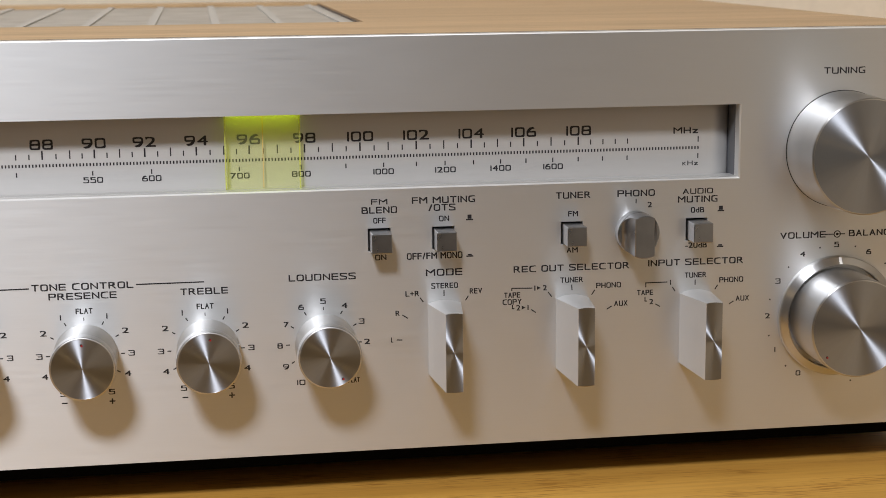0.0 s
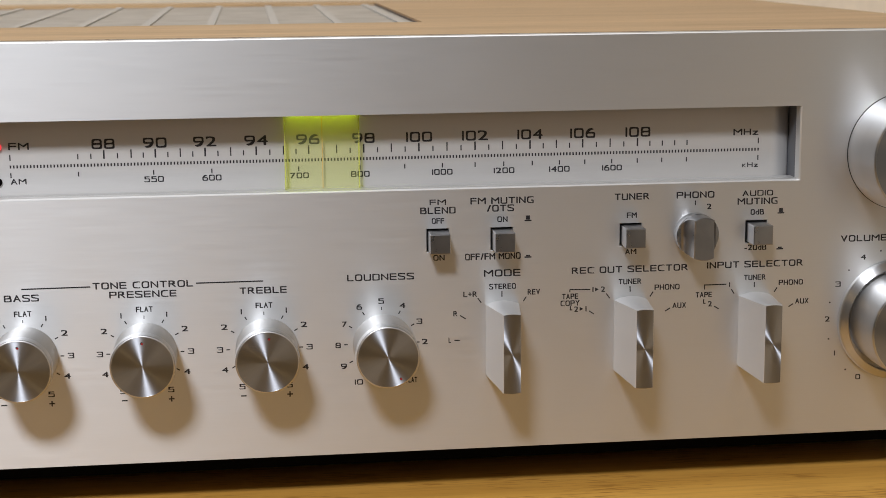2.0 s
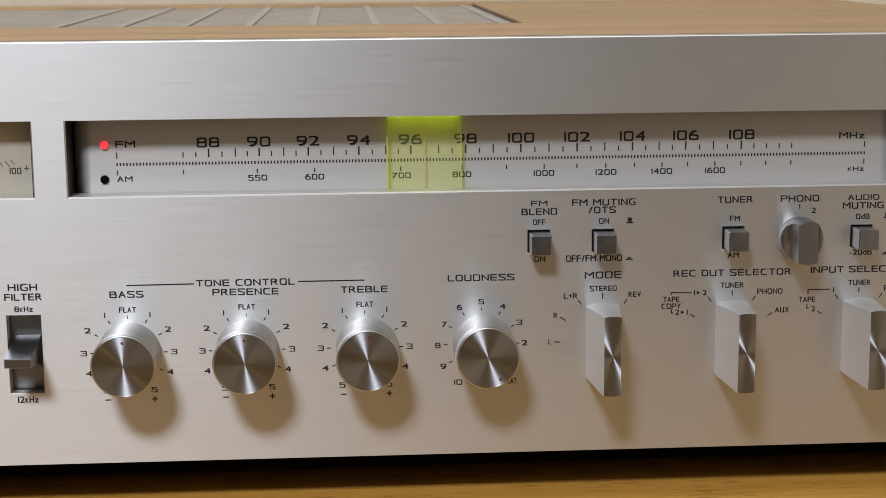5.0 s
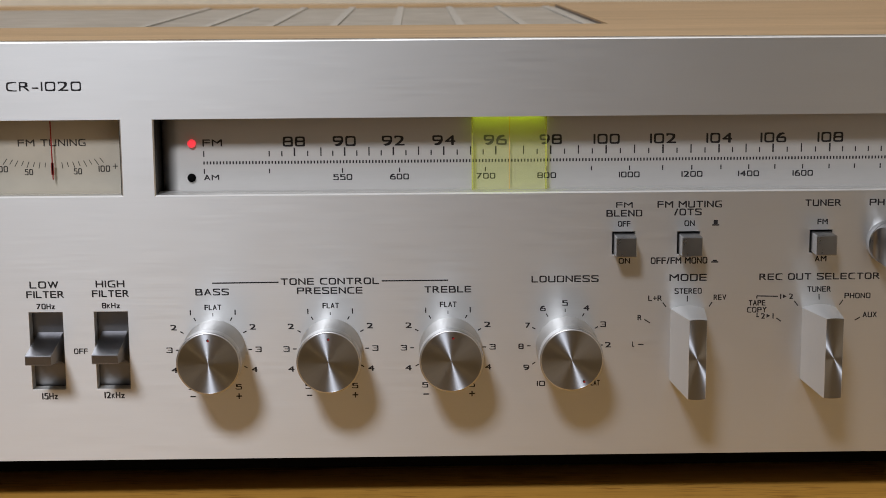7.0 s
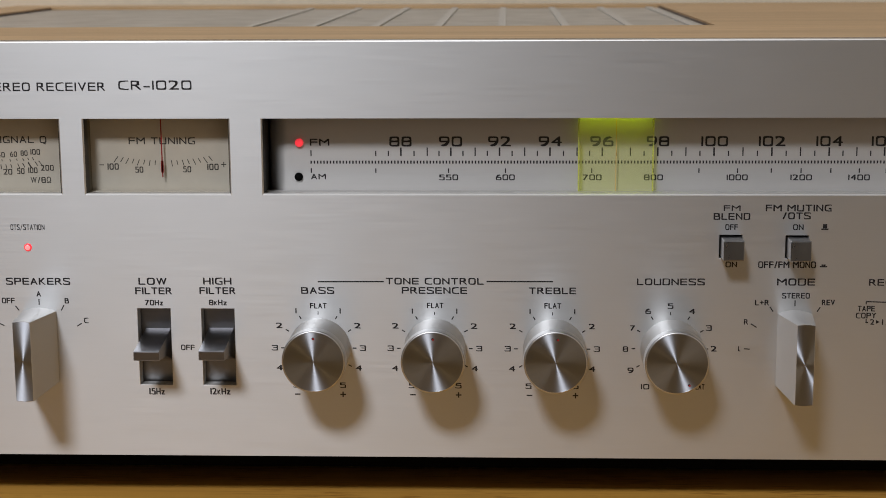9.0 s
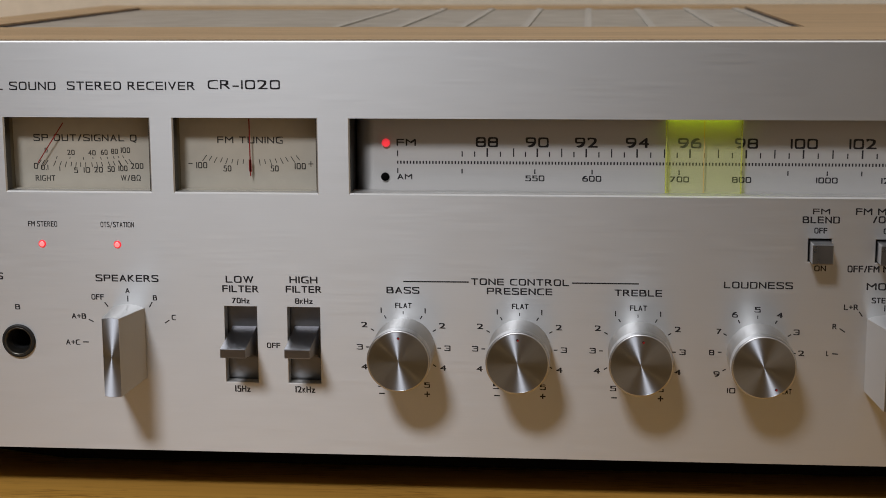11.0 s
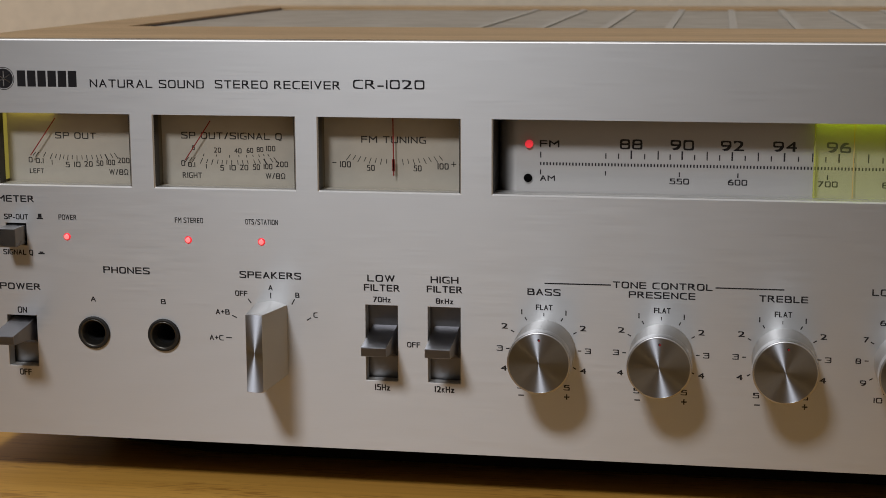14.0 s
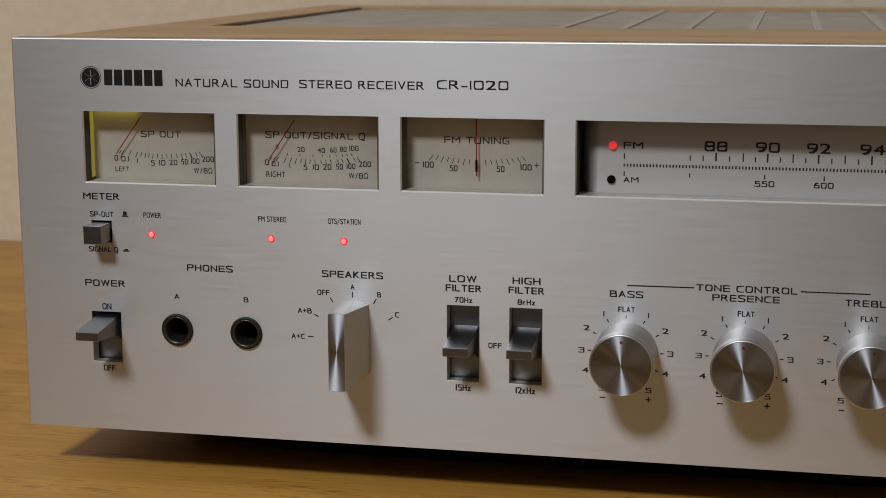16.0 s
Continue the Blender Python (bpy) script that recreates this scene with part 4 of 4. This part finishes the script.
lettering("9", 82.8, 41.0, 1.8, 1.55, face)
lettering("10", 87.2, 36.0, 2.5, 1.55, face)
lettering("FLAT", 103.0, 36.0, 3.6, 1.6, face)
lettering("METER", -175.2, 89.2, 12.2, 2.0, face)
lettering("SP-OUT", -175.3, 83.7, 8.0, 1.6, face)
lettering("SIGNAL Q", -175.2, 72.5, 9.9, 1.6, face)
lettering("POWER", -158.4, 83.9, 5.9, 1.6, face, bold=0.045)
lettering("POWER", -175.1, 61.4, 13.6, 2.0, face)
lettering("ON", -174.8, 53.9, 3.1, 1.9, face)
lettering("OFF", -174.7, 33.8, 4.0, 1.9, face)
lettering("PHONES", -139.9, 67.5, 15.1, 2.0, face)
lettering("A", -151.1, 58.3, 1.8, 1.55, face)
lettering("B", -128.3, 58.2, 1.6, 1.55, face)
lettering("FM STEREO", -119.2, 83.9, 9.0, 1.6, face, bold=0.045)
lettering("OTS", -99.95, 83.9, 2.75, 1.6, face, bold=0.045)
mark(face, -98.35, 83.7, -97.75, 85.6, 0.0, 0.16)
lettering("STATION", -94.3, 83.9, 6.4, 1.6, face, bold=0.045)
lettering("SPEAKERS", -93.9, 67.3, 19.4, 2.0, face)
lettering("A", -93.9, 63.7, 1.4, 1.55, face)
lettering("OFF", -103.2, 61.6, 3.9, 1.6, face)
lettering("B", -85.5, 61.6, 1.3, 1.55, face)
lettering("A+B", -109.3, 55.6, 4.5, 1.6, face)
lettering("A+C", -111.5, 47.4, 4.5, 1.6, face)
lettering("C", -79.9, 55.6, 1.4, 1.55, face)
lettering("LOW", -59.4, 67.4, 8.5, 2.0, face)
lettering("FILTER", -59.2, 64.5, 11.1, 2.0, face)
lettering("70Hz", -59.2, 61.1, 5.5, 1.6, face)
lettering("HIGH", -40.0, 67.5, 8.5, 2.0, face)
lettering("FILTER", -40.0, 64.6, 10.9, 2.0, face)
lettering("8kHz", -40.0, 61.2, 5.4, 1.6, face)
lettering("OFF", -49.5, 47.4, 4.1, 1.6, face)
lettering("15Hz", -59.3, 33.6, 4.8, 1.9, face)
lettering("12kHz", -40.1, 33.7, 6.1, 1.9, face)
lettering("NATURAL SOUND", -131.2, 125.0, 36.1, 2.4, face, bold=0.045)
lettering("STEREO RECEIVER", -90.4, 125.1, 38.6, 2.4, face, bold=0.045)
lettering("CR-1020", -56.5, 125.4, 21.5, 2.6, face, bold=0.045)
mark(face, 123.3, 61.2, 124.3, 59.8, 0.0, 0.33)
mark(face, 117.9, 56.1, 119.6, 55.0, 0.0, 0.33)
mark(face, 116.1, 48.5, 117.8, 48.4, 0.0, 0.33)
mark(face, 130.6, 63.2, 130.6, 61.4, 0.0, 0.33)
mark(face, 138.0, 61.2, 137.1, 59.8, 0.0, 0.33)
mark(face, 162.5, 61.3, 163.6, 59.8, 0.0, 0.33)
mark(face, 157.3, 56.1, 158.7, 55.1, 0.0, 0.33)
mark(face, 169.8, 63.3, 169.9, 61.6, 0.0, 0.33)
mark(face, 177.0, 61.4, 176.0, 59.9, 0.0, 0.33)
mark(face, 182.3, 56.1, 180.8, 55.2, 0.0, 0.33)
mark(face, 201.4, 61.3, 202.3, 59.9, 0.0, 0.33)
mark(face, 196.1, 56.2, 197.6, 55.3, 0.0, 0.33)
mark(face, 208.6, 63.3, 208.6, 61.7, 0.0, 0.33)
mark(face, 215.8, 61.4, 214.9, 60.0, 0.0, 0.33)
mark(face, 221.0, 56.1, 219.6, 55.2, 0.0, 0.33)
mark(face, 189.6, 89.0, 189.6, 87.6, 0.0, 0.33)
mark(face, 200.8, 63.5, 200.8, 62.0, 0.0, 0.33)
mark(face, 151.3, 62.1, 151.3, 62.9, 0.0, 0.33)
mark(face, 151.2, 62.9, 157.6, 62.7, 0.0, 0.33)
mark(face, 193.0, 61.5, 193.0, 62.9, 0.0, 0.33)
mark(face, 192.8, 62.9, 199.8, 62.9, 0.0, 0.33)
mark(face, 151.5, 57.8, 151.5, 56.6, 0.0, 0.33)
mark(face, 151.3, 56.6, 152.1, 56.6, 0.0, 0.33)
mark(face, 192.8, 58.5, 192.8, 57.2, 0.0, 0.33)
mark(face, 192.7, 57.2, 193.4, 57.2, 0.0, 0.33)
mark(face, -10.0, 68.4, 9.6, 68.5, 0.0, 0.38)
mark(face, 40.0, 68.6, 59.6, 68.6, 0.0, 0.38)
mark(face, -101.1, 60.8, -100.1, 59.4, 0.0, 0.33)
mark(face, -93.9, 62.9, -93.9, 61.1, 0.0, 0.33)
mark(face, -86.4, 61.1, -87.3, 59.4, 0.0, 0.33)
mark(face, -106.3, 55.4, -104.8, 54.7, 0.0, 0.33)
mark(face, -108.4, 48.3, -106.6, 48.3, 0.0, 0.33)
mark(face, -81.3, 55.5, -82.7, 54.6, 0.0, 0.33)


def tone_scale(x, z, names):
    """The ring of figures and marks round a tone control."""
    for k in range(1, 6):
        for side in (1, -1):
            a = radians(30.0 * k) * side
            s, c = math.sin(a), math.cos(a)
            mark(face, x + 10.2 * s, z + 10.2 * c, x + 11.3 * s, z + 11.3 * c, 0.0, 0.33)
    mark(face, x, z + 10.2, x, z + 11.2, 0.0, 0.25)
    if names:
        for body, dx, dz in (("1", 6.6, 10.6), ("2", 11.7, 6.1), ("3", 13.2, -0.75), ("4", 11.9, -6.9), ("5", 7.0, -12.2)):
            for side in (1, -1):
                lettering(body, x + side * dx, z + dz, 0.4 if body == "1" else 1.9, 1.55, face)
        mark(face, x + 6.2, z - 14.3, x + 7.9, z - 14.3, 0.0, 0.38)
        mark(face, x + 7.05, z - 13.45, x + 7.05, z - 15.15, 0.0, 0.38)
        mark(face, x - 7.5, z - 14.3, x - 5.8, z - 14.3, 0.0, 0.38)


tone_scale(-10.1, 48.2, True)
tone_scale(24.6, 48.2, True)
tone_scale(59.5, 48.2, True)
tone_scale(94.3, 48.4, False)
for k in range(-5, 6):
    a = radians(30.0 * k + 15)
    s, c = math.sin(a), math.cos(a)
    mark(face, VOL_X + 22.0 * s, VOL_Z + 22.0 * c, VOL_X + 22.5 * s, VOL_Z + 22.5 * c, 0.0, 0.45)
for k in range(7, 11):
    a = radians(30.0 * (k - 5))
    lettering(str(k), VOL_X + 22.2 * math.sin(a), VOL_Z + 22.0 * math.cos(a) - 0.8, 2.6 if k == 10 else 1.7, 1.55, face)


def push_sign(x, z, out):
    """The small sign of a button that stands out or is pushed in."""
    bm = bmesh.new()
    box(bm, x - 1.05, x + 1.05, -0.03, 0.01, z - 0.2, z + 0.2)
    box(bm, x - 0.6, x + 0.6, -0.03, 0.01, z + 0.25, z + (1.5 if out else 0.65))
    part("printed_sign", bm, INK, face)


push_sign(138.5, 84.4, True)
push_sign(138.5, 73.3, False)
push_sign(216.3, 84.5, True)
push_sign(216.3, 73.4, False)
push_sign(-167.5, 84.1, True)
push_sign(-167.5, 73.0, False)


def arrow_head(x, z):
    bm = bmesh.new()
    tip = [bm.verts.new(v) for v in ((-0.55, -0.03, 0.6), (-0.55, -0.03, -0.6), (0.6, -0.03, 0.0))]
    bm.faces.new(tip)
    part("printed_arrow", bm, INK, face, "", (x, 0, z))


arrow_head(159.6, 62.7)
arrow_head(154.9, 56.8)

# the maker's mark: a ringed disc and six plain blocks
disc = lathe([(3.05, 0.01), (3.05, -0.03), (0, -0.03)], 40)
part("maker_mark", disc, INK, face, "round black maker's mark", (-177.1, 0, 127.4))
part("maker_mark", lathe([(3.5, 0.01), (3.5, -0.03), (3.3, -0.03), (3.3, 0.01)], 48), INK, face, "thin black ring", (-177.1, 0, 127.4))
star = bmesh.new()
for k in range(3):
    a = radians(60 * k + 30)
    stroke(star, -2.3 * math.cos(a), -2.3 * math.sin(a), 2.3 * math.cos(a), 2.3 * math.sin(a), -0.03, 0.3)
part("maker_mark", star, ALU_SIDE, face, "light strokes in the disc", (-177.1, 0, 127.4))
for k in range(6):
    bm = boxes((-1.35, 1.35, -0.03, 0.01, 0, 4.9))
    part("maker_block", bm, INK, face, "black block of the maker's name", (-171.3 + 3.3 * k, 0, 125.0))
mark(face, 249.9, 75.9, 252.9, 75.9, 0.0, 0.3)
mark(face, 254.1, 75.9, 256.4, 75.9, 0.0, 0.3)
part("printed_sign", lathe([(1.15, 0.01), (1.15, -0.03), (0.85, -0.03), (0.85, 0.01)], 32), INK, face, "", (253.9, 0, 75.9))
part("printed_sign", lathe([(0.42, 0.01), (0.42, -0.03), (0, -0.03)], 20), INK, face, "", (253.9, 0, 75.9))
